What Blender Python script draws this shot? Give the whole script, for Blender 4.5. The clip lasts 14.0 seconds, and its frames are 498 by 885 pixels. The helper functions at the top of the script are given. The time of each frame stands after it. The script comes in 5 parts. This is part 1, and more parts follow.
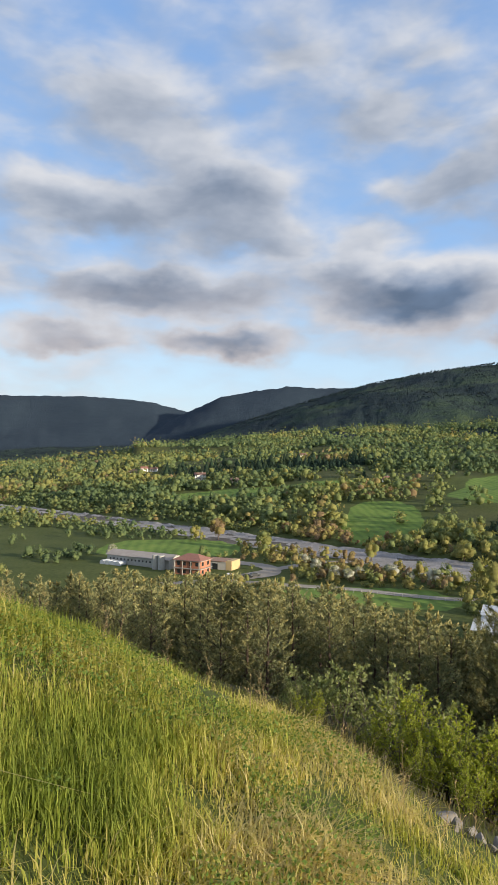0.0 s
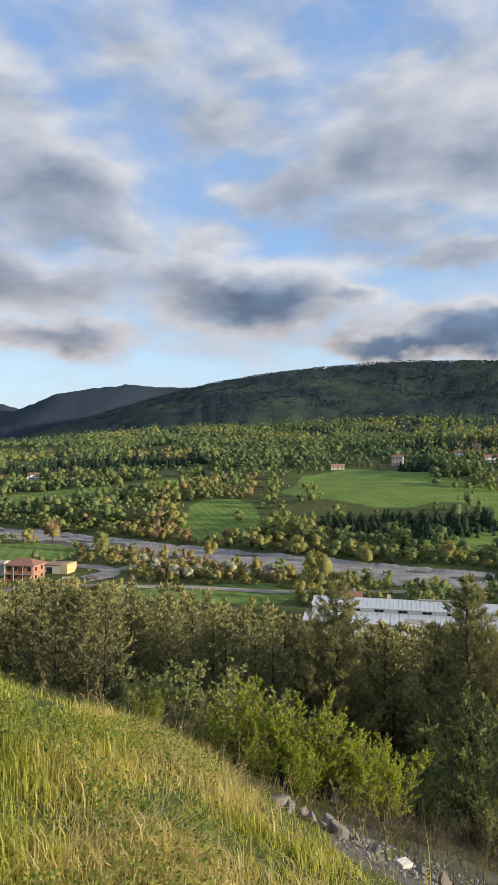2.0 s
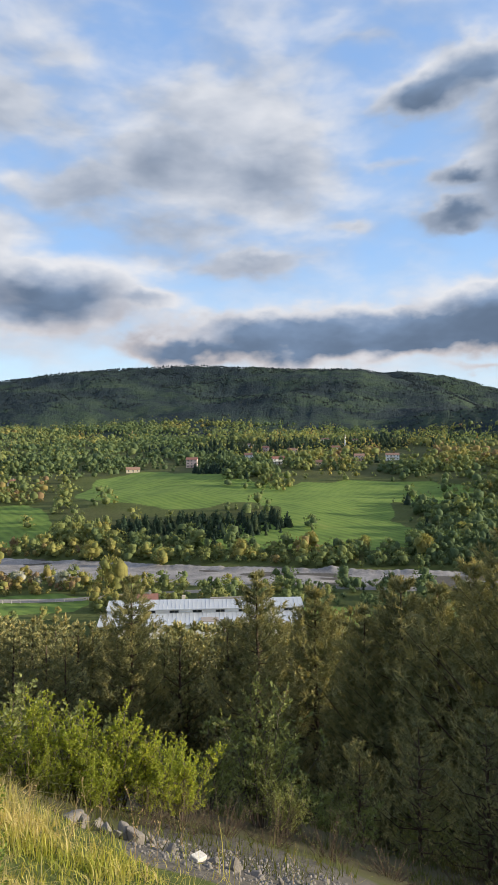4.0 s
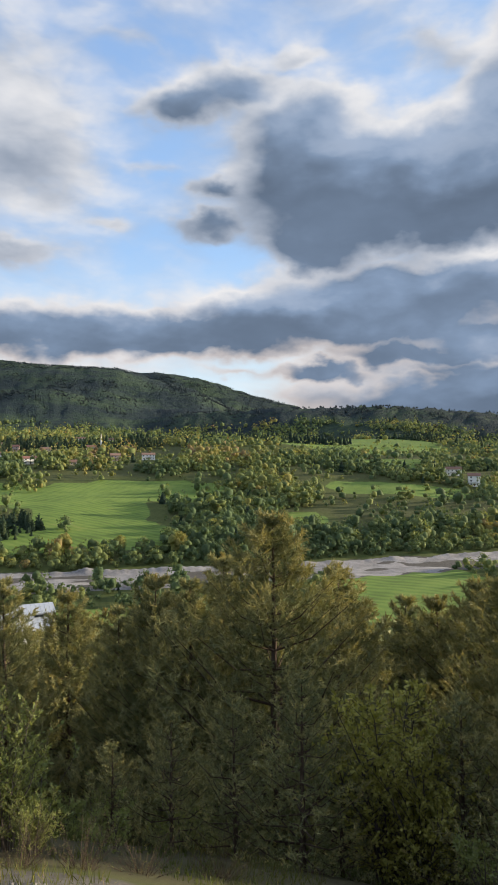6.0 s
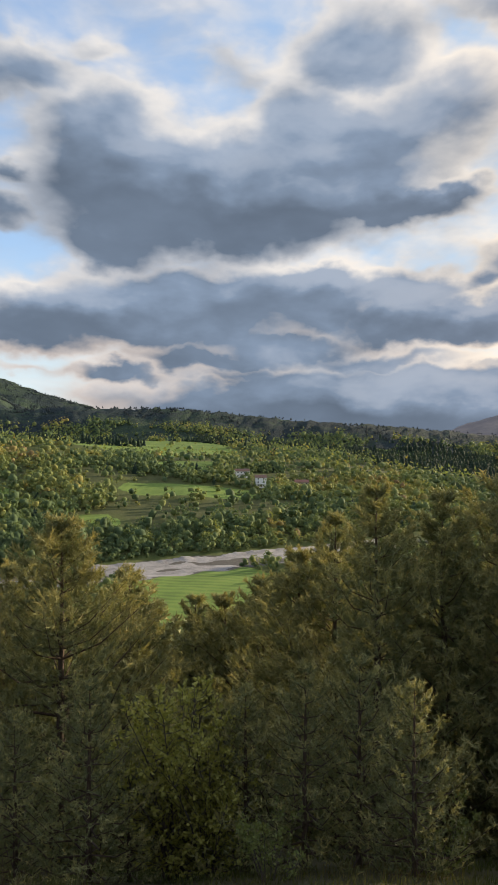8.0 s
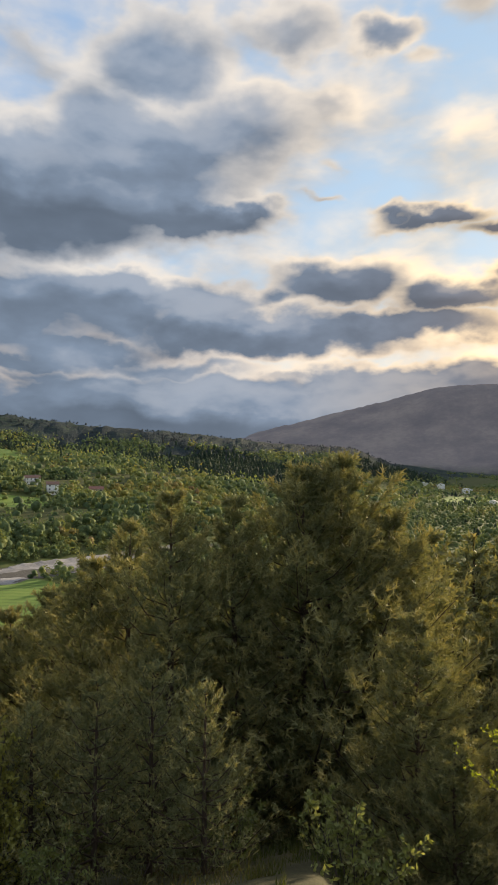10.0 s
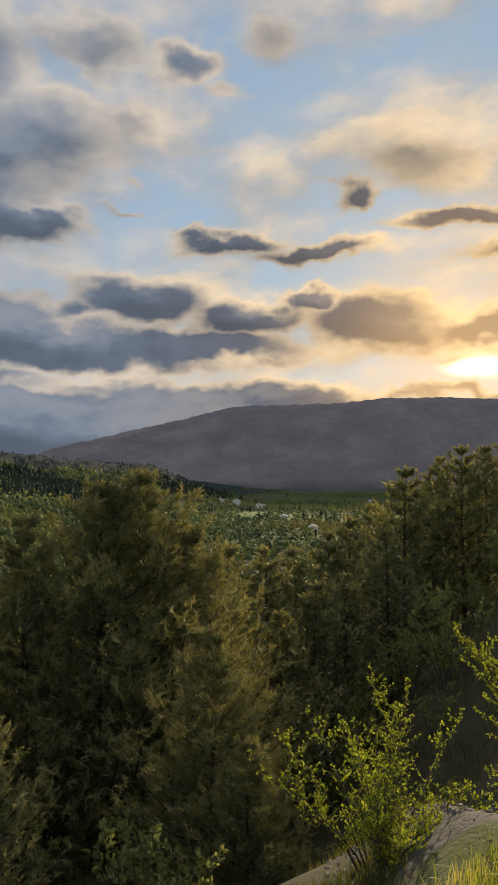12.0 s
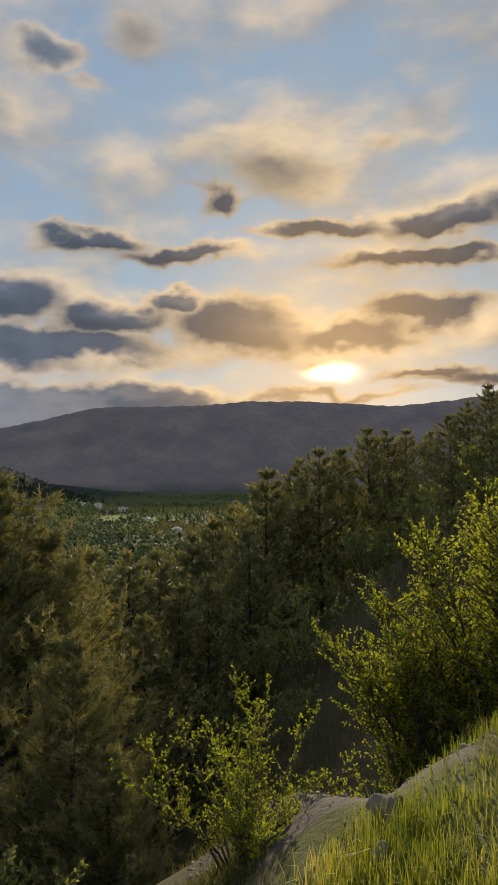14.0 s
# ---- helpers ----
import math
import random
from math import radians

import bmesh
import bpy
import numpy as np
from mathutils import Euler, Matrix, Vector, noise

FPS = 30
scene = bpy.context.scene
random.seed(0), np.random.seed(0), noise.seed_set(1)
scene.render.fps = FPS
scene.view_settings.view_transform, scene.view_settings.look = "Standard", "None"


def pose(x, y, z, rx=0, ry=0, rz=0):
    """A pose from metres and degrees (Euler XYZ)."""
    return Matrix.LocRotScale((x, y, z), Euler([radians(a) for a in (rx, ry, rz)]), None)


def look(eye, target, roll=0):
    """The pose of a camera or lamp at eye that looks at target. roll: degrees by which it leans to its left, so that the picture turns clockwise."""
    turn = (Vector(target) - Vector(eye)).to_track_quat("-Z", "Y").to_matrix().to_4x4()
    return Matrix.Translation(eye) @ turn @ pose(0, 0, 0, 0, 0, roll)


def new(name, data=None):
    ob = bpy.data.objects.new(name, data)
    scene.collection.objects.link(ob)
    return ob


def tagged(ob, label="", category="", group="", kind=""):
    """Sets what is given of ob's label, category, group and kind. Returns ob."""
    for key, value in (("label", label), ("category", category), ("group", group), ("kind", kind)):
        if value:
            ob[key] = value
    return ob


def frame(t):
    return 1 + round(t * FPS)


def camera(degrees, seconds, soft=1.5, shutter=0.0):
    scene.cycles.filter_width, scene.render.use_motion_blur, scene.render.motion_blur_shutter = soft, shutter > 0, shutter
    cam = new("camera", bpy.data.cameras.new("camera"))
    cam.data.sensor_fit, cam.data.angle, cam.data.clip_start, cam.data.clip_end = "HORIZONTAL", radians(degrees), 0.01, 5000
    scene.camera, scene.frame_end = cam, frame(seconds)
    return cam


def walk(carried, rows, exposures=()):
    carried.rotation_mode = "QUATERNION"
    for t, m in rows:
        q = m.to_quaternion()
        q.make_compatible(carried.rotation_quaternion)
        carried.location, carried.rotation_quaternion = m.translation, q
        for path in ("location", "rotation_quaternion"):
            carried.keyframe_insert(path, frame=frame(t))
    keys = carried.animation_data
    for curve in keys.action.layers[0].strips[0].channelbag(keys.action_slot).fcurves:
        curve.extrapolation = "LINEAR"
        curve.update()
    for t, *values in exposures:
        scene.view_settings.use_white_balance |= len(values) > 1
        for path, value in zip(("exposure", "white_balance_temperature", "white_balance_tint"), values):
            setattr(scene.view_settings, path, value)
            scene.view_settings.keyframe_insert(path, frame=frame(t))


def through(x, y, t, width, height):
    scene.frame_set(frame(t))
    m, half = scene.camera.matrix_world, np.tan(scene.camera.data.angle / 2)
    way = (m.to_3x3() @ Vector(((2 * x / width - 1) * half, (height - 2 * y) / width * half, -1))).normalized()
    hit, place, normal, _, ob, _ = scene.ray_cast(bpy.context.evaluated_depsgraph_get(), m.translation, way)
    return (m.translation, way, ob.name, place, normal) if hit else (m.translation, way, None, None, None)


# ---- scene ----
cam = camera(41.5, 14.0, soft=1.5)

# seconds, yaw, pitch, roll of a viewer who turns where he stands
TURN = [
    (0.0, -4.2, 1.33, -0.3), (0.5, -7.45, 1.32, -0.28), (1.0, -10.78, 1.31, -0.11), (1.5, -14.25, 1.24, -0.05),
    (2.0, -18.12, 1.29, -0.09), (2.2, -19.8, 1.36, -0.05), (4.3, -38.99, 1.44, 0.4), (4.5, -41.24, 1.41, 0.4),
    (5.0, -47.0, 1.45, 0.38), (5.5, -52.3, 1.41, 0.42), (6.0, -56.82, 1.34, 0.33), (6.5, -60.8, 1.31, 0.19),
    (7.0, -65.01, 1.33, -0.02), (7.5, -69.72, 1.38, -0.13), (8.0, -74.66, 1.46, -0.2), (8.5, -79.42, 1.56, -0.14),
    (8.7, -81.2, 1.6, -0.14), (10.8, -98.99, 2.67, -0.45), (11.0, -100.68, 2.83, -0.38), (11.5, -105.06, 3.28, -0.18),
    (12.0, -109.63, 3.67, -0.06), (12.5, -114.08, 3.91, 0.09), (13.0, -117.68, 3.96, 0.28), (13.5, -120.02, 3.86, 0.43),
    (14.0, -121.43, 3.81, 0.56)]
EYE = (0.03, 0.02, 1.6)
walk(cam, [(t, pose(*EYE, 90 + p, ro, yw)) for t, yw, p, ro in TURN],
     exposures=[(0.0, 1.22, 6050, 10), (2.2, 1.22, 6050, 10), (5.0, 1.42, 6150, 10), (8.0, 1.42, 6700, 10), (11.0, 1.1, 6850, 10), (12.5, 0.68, 6850, 11), (14.0, 0.6, 6750, 11)])

# ---- light: low evening sun, broken cloud ----
SUN_AZ, SUN_EL = -128.8, 10.3


def heading(az, el=0.0):
    a, e = radians(az), radians(el)
    return Vector((-math.sin(a) * math.cos(e), math.cos(a) * math.cos(e), math.sin(e)))


SUN_DIR = heading(SUN_AZ, SUN_EL)
sun = new("sun", bpy.data.lights.new("sun", "SUN"))
sun.data.energy, sun.data.angle, sun.data.color = 3.5, radians(1.5), (1.0, 0.83, 0.58)
sun.matrix_world = look((0, 0, 300), Vector((0, 0, 300)) - SUN_DIR)

world = bpy.data.worlds.new("evening_sky")
scene.world = world
world.use_nodes = True
WT = world.node_tree
WT.nodes.clear()


class Graph:
    """Small helper to write node trees as sums."""

    def __init__(self, tree):
        self.t = tree

    def put(self, socket, v):
        if isinstance(v, bpy.types.NodeSocket):
            self.t.links.new(v, socket)
        else:
            socket.default_value = v

    def math(self, op, a, b=0.0, c=0.0, clamp=False):
        n = self.t.nodes.new("ShaderNodeMath")
        n.operation, n.use_clamp = op, clamp
        for s, v in zip(n.inputs, (a, b, c)):
            self.put(s, v)
        return n.outputs[0]

    def vec(self, op, a, b=(0, 0, 0)):
        n = self.t.nodes.new("ShaderNodeVectorMath")
        n.operation = op
        self.put(n.inputs[0], a)
        self.put(n.inputs[1], b)
        return n.outputs["Value"] if op == "DOT_PRODUCT" else n.outputs["Vector"]

    def scale(self, a, k):
        n = self.t.nodes.new("ShaderNodeVectorMath")
        n.operation = "SCALE"
        self.put(n.inputs[0], a)
        self.put(n.inputs["Scale"], k)
        return n.outputs[0]

    def noise(self, co, scale, detail=5.0, rough=0.55, distort=0.0):
        n = self.t.nodes.new("ShaderNodeTexNoise")
        self.put(n.inputs["Vector"], co)
        for k, v in (("Scale", scale), ("Detail", detail), ("Roughness", rough), ("Distortion", distort)):
            self.put(n.inputs[k], v)
        return n.outputs["Fac"], n.outputs["Color"]

    def ramp(self, fac, stops, mode="LINEAR"):
        n = self.t.nodes.new("ShaderNodeValToRGB")
        n.color_ramp.interpolation = mode
        els = n.color_ramp.elements
        for k, (p, c) in enumerate(stops):
            e = els[k] if k < 2 else els.new(p)
            e.position, e.color = p, (*c, 1.0)
        self.put(n.inputs[0], fac)
        return n.outputs[0]

    def mix(self, fac, a, b, mode="MIX"):
        n = self.t.nodes.new("ShaderNodeMix")
        n.data_type, n.blend_type = "RGBA", mode
        self.put(n.inputs[0], fac)
        for s, v in ((n.inputs[6], a), (n.inputs[7], b)):
            self.put(s, (*v, 1.0) if isinstance(v, tuple) else v)
        return n.outputs[2]

    def span(self, v, lo, hi, a=0.0, b=1.0):
        n = self.t.nodes.new("ShaderNodeMapRange")
        n.interpolation_type = "SMOOTHSTEP"
        for s, x in zip(n.inputs, (v, lo, hi, a, b)):
            self.put(s, x)
        return n.outputs[0]


# cloud masses, sector by sector: heading, height in degrees, half width, half height, thickness
EAST_BANK = [(6.8, 27.2, 11.2, 6.8, 0.5), (10.0, 20.9, 8.4, 3.8, 0.62), (-1.9, 21.7, 7.8, 3.6, 0.58), (-15.2, 18.5, 5.6, 2.3, 0.5), (4.8, 13.8, 14.1, 3.0, 0.7), (11.7, 10.2, 7.4, 2.0, 0.59), (-7.8, 32.1, 5.1, 3.1, 0.4), (-17.6, 13.6, 9.6, 3.4, 0.85),
    (-12.6, 15.9, 5.2, 2.3, 0.59), (-1.7, 10.1, 8.9, 1.9, 0.7), (-27.9, 13.4, 3.3, 1.4, 0.5), (-35.3, 11.0, 9.3, 1.9, 0.85), (-20.5, 21.7, 7.8, 2.7, 0.6), (-35.4, 17.0, 5.4, 1.6, 0.5), (-22.0, 19.5, 7.0, 1.8, 0.5), (-35.5, 29.5, 8.3, 4.6, 0.5),
    (-28.9, 24.3, 7.6, 3.4, 0.5), (-16.6, 26.7, 7.1, 3.4, 0.52), (-20.0, 31.0, 3.8, 2.8, 0.4), (-4.0, 19.0, 7.3, 2.6, 0.5)]
NORTH_BANK = [(-36.6, 23.3, 8.5, 4.1, 0.6), (-36.7, 16.7, 6.1, 1.6, 0.6), (-27.0, 13.2, 4.1, 1.3, 0.62), (-38.5, 27.0, 5.3, 1.9, 0.45), (-30.5, 28.6, 8.0, 3.1, 0.46), (-46.5, 32.1, 3.8, 1.1, 0.38), (-28.7, 18.8, 7.6, 3.4, 0.56), (-48.9, 23.6, 2.7, 1.3, 0.48),
    (-45.0, 19.3, 2.8, 1.0, 0.42), (-54.4, 22.2, 2.3, 1.1, 0.75), (-53.6, 19.1, 3.5, 1.5, 0.8), (-47.0, 10.9, 20.4, 2.2, 1.3), (-30.2, 10.0, 7.0, 1.5, 1.0), (-56.8, 12.9, 5.7, 1.9, 1.0), (-63.7, 7.4, 5.2, 0.9, 0.95), (-56.7, 7.7, 4.3, 0.5, 0.45)]
HEART_BANK = [(-50.9, 28.9, 4.2, 1.8, 0.92), (-55.3, 29.8, 5.1, 2.5, 0.97), (-62.2, 26.8, 6.2, 3.5, 1.08), (-66.7, 23.8, 8.3, 4.4, 1.35), (-73.5, 22.1, 11.6, 5.3, 1.57), (-62.7, 18.2, 5.6, 3.1, 1.3), (-79.9, 27.0, 5.5, 3.9, 1.35), (-73.0, 31.2, 3.5, 1.7, 0.55),
    (-61.7, 32.1, 4.2, 1.1, 0.5), (-80.9, 32.6, 3.6, 1.4, 0.6), (-69.6, 13.5, 14.4, 2.9, 1.51), (-59.8, 12.2, 7.8, 2.2, 1.4), (-77.1, 9.9, 8.1, 1.7, 1.24), (-73.4, 7.5, 7.7, 1.0, 0.86), (-80.7, 15.0, 5.4, 1.5, 1.3), (-78.0, 4.5, 11.2, 1.3, 1.03)]
WEST_BANK = [(-84.5, 32.2, 6.7, 3.8, 1.15), (-90.7, 29.1, 5.0, 3.5, 0.8), (-73.6, 31.2, 3.8, 2.4, 0.52), (-84.5, 26.2, 7.1, 3.7, 1.26), (-80.6, 23.1, 10.8, 3.9, 1.47), (-69.2, 21.0, 12.0, 3.9, 1.47), (-90.6, 21.4, 4.6, 1.1, 1.16), (-92.9, 24.6, 3.4, 1.6, 0.5),
    (-67.7, 11.8, 15.6, 2.9, 1.42), (-79.6, 14.7, 5.7, 1.6, 1.21), (-90.1, 11.7, 7.6, 2.2, 1.37), (-94.6, 14.7, 2.9, 1.4, 1.05), (-71.6, 8.7, 9.5, 1.5, 1.05), (-84.4, 5.5, 22.0, 2.4, 1.58), (-95.4, 8.0, 6.9, 0.6, 0.84), (-95.3, 3.4, 14.9, 2.0, 1.58)]
DUSK_BANK = [(-83.1, 26.0, 7.9, 4.4, 1.15), (-90.2, 27.9, 7.1, 4.0, 0.98), (-82.0, 32.2, 5.7, 2.6, 0.65), (-95.1, 34.2, 5.0, 2.5, 0.86), (-98.6, 29.8, 3.5, 2.1, 0.5), (-85.9, 21.1, 7.3, 1.9, 1.44), (-91.7, 21.3, 3.5, 1.0, 1.03), (-104.2, 33.6, 3.2, 1.7, 1.09),
    (-107.2, 31.2, 2.4, 1.1, 0.52), (-111.7, 34.9, 2.9, 1.9, 0.52), (-98.6, 22.4, 1.9, 0.5, 0.65), (-99.6, 25.0, 0.8, 0.8, 0.42), (-99.6, 15.8, 5.7, 2.3, 1.44), (-87.9, 14.1, 6.6, 2.2, 1.32), (-93.7, 11.7, 13.6, 2.4, 1.44), (-80.6, 12.9, 5.9, 2.6, 1.26),
    (-110.5, 14.2, 4.1, 1.6, 1.26), (-86.1, 8.6, 11.3, 1.2, 0.92), (-89.9, 5.6, 24.0, 2.6, 1.72)]
SUNSET_BANK = [(-125.0, 25.7, 6.8, 2.0, 0.46), (-132.5, 27.7, 1.8, 1.4, 0.44), (-118.6, 24.1, 1.8, 1.3, 1.19), (-133.1, 34.0, 2.5, 2.7, 0.26), (-138.2, 28.5, 2.6, 2.0, 0.24), (-108.1, 20.8, 5.0, 1.1, 1.19), (-104.7, 21.4, 2.4, 0.8, 1.0), (-116.0, 19.5, 5.6, 1.0, 1.25),
    (-128.0, 21.7, 6.5, 0.9, 1.25), (-138.9, 21.7, 4.3, 1.1, 1.31), (-136.6, 18.9, 8.4, 0.7, 1.12), (-109.6, 14.3, 4.1, 1.8, 1.38), (-114.7, 15.6, 2.4, 1.2, 1.38), (-120.5, 13.8, 6.3, 2.4, 1.44), (-130.3, 13.0, 6.2, 1.3, 1.25), (-137.4, 14.6, 5.5, 1.3, 1.25),
    (-105.3, 12.0, 10.2, 1.4, 1.25), (-137.3, 9.6, 4.5, 0.6, 1.19), (-107.3, 7.2, 17.1, 1.8, 1.69)]
GLOW_BANK = [(-127.9, 7.9, 12.6, 0.6, 0.85), (-127.9, 10.8, 1.9, 0.6, 0.85)]
# the highest lie out of view, bright cover added to lift the ambient light
OVERHEAD = [(-80, 3.0, 14, 2.2, 1.4), (-92, 3.2, 12, 2.4, 1.5), (-104, 4.2, 10, 2.0, 1.3), (-150, 14, 9, 4, .7), (-146, 22, 8, 1.6, .85), (-142, 9, 8, 1, .9), (28, 17, 14, 8, .7), (60, 30, 26, 12, .62), (120, 35, 35, 14, .6), (170, 35, 28, 15, .6),
            (-190, 25, 20, 9, .5), (-68, 58, 40, 14, .46), (-10, 48, 20, 9, .55), (-35, 46, 14, 8, .5), (60, 62, 45, 22, .62), (180, 62, 45, 22, .62)]
CLOUDS = EAST_BANK + NORTH_BANK + HEART_BANK + WEST_BANK + DUSK_BANK + SUNSET_BANK + GLOW_BANK + OVERHEAD

G = Graph(WT)
way = WT.nodes.new("ShaderNodeTexCoord").outputs["Generated"]
sky = WT.nodes.new("ShaderNodeTexSky")
sky.sky_type, sky.sun_disc = "NISHITA", False
sky.sun_elevation, sky.sun_rotation = radians(SUN_EL), radians(-SUN_AZ)
sky.altitude, sky.air_density, sky.dust_density = 600, 1.0, 1.2
_, warp = G.noise(G.vec("MULTIPLY", way, (1.0, 1.0, 1.8)), 8.0, 3.5, 0.52)
sway = G.vec("SUBTRACT", warp, (0.5, 0.5, 0.5))
_, curl = G.noise(G.vec("MULTIPLY", way, (1.0, 1.0, 1.6)), 30.0, 3.0, 0.55)
bent = G.vec("ADD", G.vec("ADD", way, G.scale(sway, 0.085)), G.scale(G.vec("SUBTRACT", curl, (0.5, 0.5, 0.5)), 0.022))
up = G.vec("DOT_PRODUCT", way, (0, 0, 1))
mass, sunlit = 0.0, 0.0
for az, el, hw, hh, thick in CLOUDS:
    c = heading(az, el)
    right = Vector((c.y, -c.x, 0)).normalized()
    top = right.cross(c)
    u = G.vec("DOT_PRODUCT", bent, tuple(right / math.sin(radians(min(hw, 80)))))
    v = G.vec("DOT_PRODUCT", G.vec("SUBTRACT", bent, tuple(c)), tuple(top / math.sin(radians(hh))))
    d2 = G.math("ADD", G.math("MULTIPLY", u, u), G.math("MULTIPLY", v, v))
    side = G.math("GREATER_THAN", G.vec("DOT_PRODUCT", way, tuple(c)), 0.0)
    soft = G.math("MULTIPLY", G.math("EXPONENT", G.math("MULTIPLY", d2, -1.1)), G.math("MULTIPLY", side, thick))
    rim = G.math("MULTIPLY", soft, G.math("MULTIPLY_ADD", u, 0.35, G.math("MULTIPLY", v, 0.85)))
    sunlit = rim if sunlit == 0.0 else G.math("ADD", sunlit, rim)
    mass = soft if mass == 0.0 else G.math("SMOOTH_MAX", mass, soft, 0.26)


def billows(co):
    """Cloud lumps, flatter towards the horizon."""
    flat = G.vec("MULTIPLY", co, (1.0, 1.0, 2.3))
    fine, _ = G.noise(flat, 5.2, 4.5, 0.48)
    puff, _ = G.noise(flat, 18.0, 3.0, 0.5)
    return G.math("ADD", G.math("MULTIPLY_ADD", fine, 1.30, -0.65), G.math("MULTIPLY_ADD", puff, 0.28, -0.14))


soft_way = G.vec("ADD", way, G.scale(sway, 0.03))
lumps = billows(soft_way)
sunward = billows(G.vec("ADD", soft_way, tuple(SUN_DIR * 0.03 + Vector((0, 0, 0.022)))))
facing = G.span(G.math("MULTIPLY_ADD", sunlit, 0.30, G.math("SUBTRACT", lumps, sunward)), -0.42, 0.48)
broken = G.math("MULTIPLY", lumps, G.span(mass, 0.0, 0.45, 0.46, 0.88))
dense = G.math("ADD", G.math("MULTIPLY_ADD", mass, 1.0, -0.16), broken)
near_sun = G.vec("DOT_PRODUCT", way, tuple(SUN_DIR))
halo = G.math("POWER", G.math("MAXIMUM", near_sun, 0.0), 9.0)
glow = G.math("POWER", G.math("MAXIMUM", near_sun, 0.0), 60.0)
sun_side = Vector((SUN_DIR.y, -SUN_DIR.x, 0)).normalized()
off_sun = G.vec("SUBTRACT", G.vec("ADD", way, G.scale(sway, 0.03)), tuple(heading(SUN_AZ, 9.9)))
su = G.vec("DOT_PRODUCT", off_sun, tuple(sun_side / math.sin(radians(1.4))))
sv = G.vec("DOT_PRODUCT", off_sun, tuple(sun_side.cross(SUN_DIR) / math.sin(radians(0.55))))
core = G.math("MULTIPLY", G.math("EXPONENT", G.math("MULTIPLY", G.math("ADD", G.math("MULTIPLY", su, su), G.math("MULTIPLY", sv, sv)), -1.0)), G.math("GREATER_THAN", near_sun, 0.5))
blue = G.mix(0.6, G.scale(sky.outputs[0], 0.10), G.ramp(up, [(0.0, (.60, .68, .74)), (.14, (.54, .70, .84)), (.30, (.32, .50, .78)), (.6, (.24, .40, .70)), (1.0, (.20, .32, .58))]))
blue = G.mix(G.math("MULTIPLY", G.math("POWER", G.math("MAXIMUM", near_sun, 0.0), 3.0), 0.75), blue, (.36, .49, .60))
edge = G.mix(halo, (.39, .43, .50), (.86, .66, .38))
edge = G.mix(G.span(up, 0.32, 0.14, 0.0, .60), edge, (.82, .64, .50))
bright = G.mix(halo, (.55, .535, .525), (1.25, .92, .52))
edge = G.mix(facing, G.scale(edge, .74), bright)
body = G.mix(halo, (.138, .184, .258), (.112, .114, .135))
body = G.scale(body, G.math("ADD", G.math("MULTIPLY_ADD", facing, 0.70, 0.62), G.math("MULTIPLY", lumps, -0.45)))
veil = G.span(dense, -0.10, 0.34)
thickness = G.math("ADD", G.span(dense, 0.17, 0.84), G.math("MULTIPLY_ADD", facing, -0.46, 0.30), clamp=True)
cloud = G.mix(thickness, edge, body)
dome = G.mix(veil, blue, cloud)
lit = G.mix(G.math("MULTIPLY", glow, 0.36), dome, (1.5, .92, .36))
core = G.math("MULTIPLY", core, G.span(lumps, 0.20, 0.0, 0.2, 1.0))
lit = G.mix(core, lit, (11.0, 8.5, 5.0))
earth = G.mix(G.span(up, -0.08, 0.0), (.08, .09, .07), lit)
bg = WT.nodes.new("ShaderNodeBackground")
G.put(bg.inputs[0], earth)
bg.inputs[1].default_value = 0.60
out = WT.nodes.new("ShaderNodeOutputWorld")
WT.links.new(bg.outputs[0], out.inputs[0])

# ---- lie of the land ----
FALL = np.array((0.94, 0.342))
ALONG, ACROSS = np.array((0.78, -0.62)), np.array((0.62, 0.78))
FLOOR = -43.4
EDGE = ((-180, -165, -157, -143, -137, -132, -110, -70, -52, -40, -13, 0, 20, 60, 110, 180), (6, 5.0, 4.3, 3.45, 2.7, 2.0, 1.9, 1.9, 2.6, 3.3, 3.5, 4.2, 4.7, 6, 8, 6))
STEEP = ((-180, -165, -157, -150, -145, -138, -130, -115, -95, -70, -40, -20, 0, 12, 25, 45, 70, 110, 150, 180),
         (-.30, -.12, .0, .05, .12, .26, .42, .56, .63, .65, .60, .54, .47, .43, .40, .34, .1, -.28, -.35, -.30))
# ridges: foot, crest, foot height, then heading and height of the crest in degrees
RIDGES = [
    (850, 1500, -43, (-126, -120, -116.6, -108.4, -99.6, -93, -80, -68.6, -59, -48, -40, -30), (-3, -2.0, -.7, 2.1, 2.7, 3.3, 4.4, 5.4, 5.3, 4.8, 4.0, 1)),
    (1000, 2400, 20, (-75, -58, -50, -43, -41, -34, -24, -16, -10, -4.7, 2, 8, 14, 22), (0, 3, 6.8, 9.0, 9.3, 9.4, 9.9, 9.35, 8.7, 7.7, 5.9, 4.0, 2.0, 0)),
    (2000, 2900, 40, (-64, -60, -55.5, -51, -47, -43, -38), (4, 5.4, 6.6, 8.1, 8.8, 8.9, 7)),
    (2300, 3300, 0, (-10, -3, 4, 7.5, 10.8, 14.2, 18, 24), (6.0, 7.5, 7.6, 7.2, 6.6, 5.0, 3, 0)),
    (2600, 3900, -10, (0, 8, 14.4, 18, 20.5, 25, 33, 42), (2, 3.5, 4.8, 5.7, 6.0, 6.2, 6.0, 6.2)),
    (2850, 3900, -40, (-185, -172, -156, -150, -148, -139, -132.7, -124, -117, -112.5, -104, -99, -92), (9.3, 9.5, 8.9, 8.3, 8.2, 8.8, 9.1, 8.6, 8.25, 7.15, 5.1, 3.8, 1)),
]


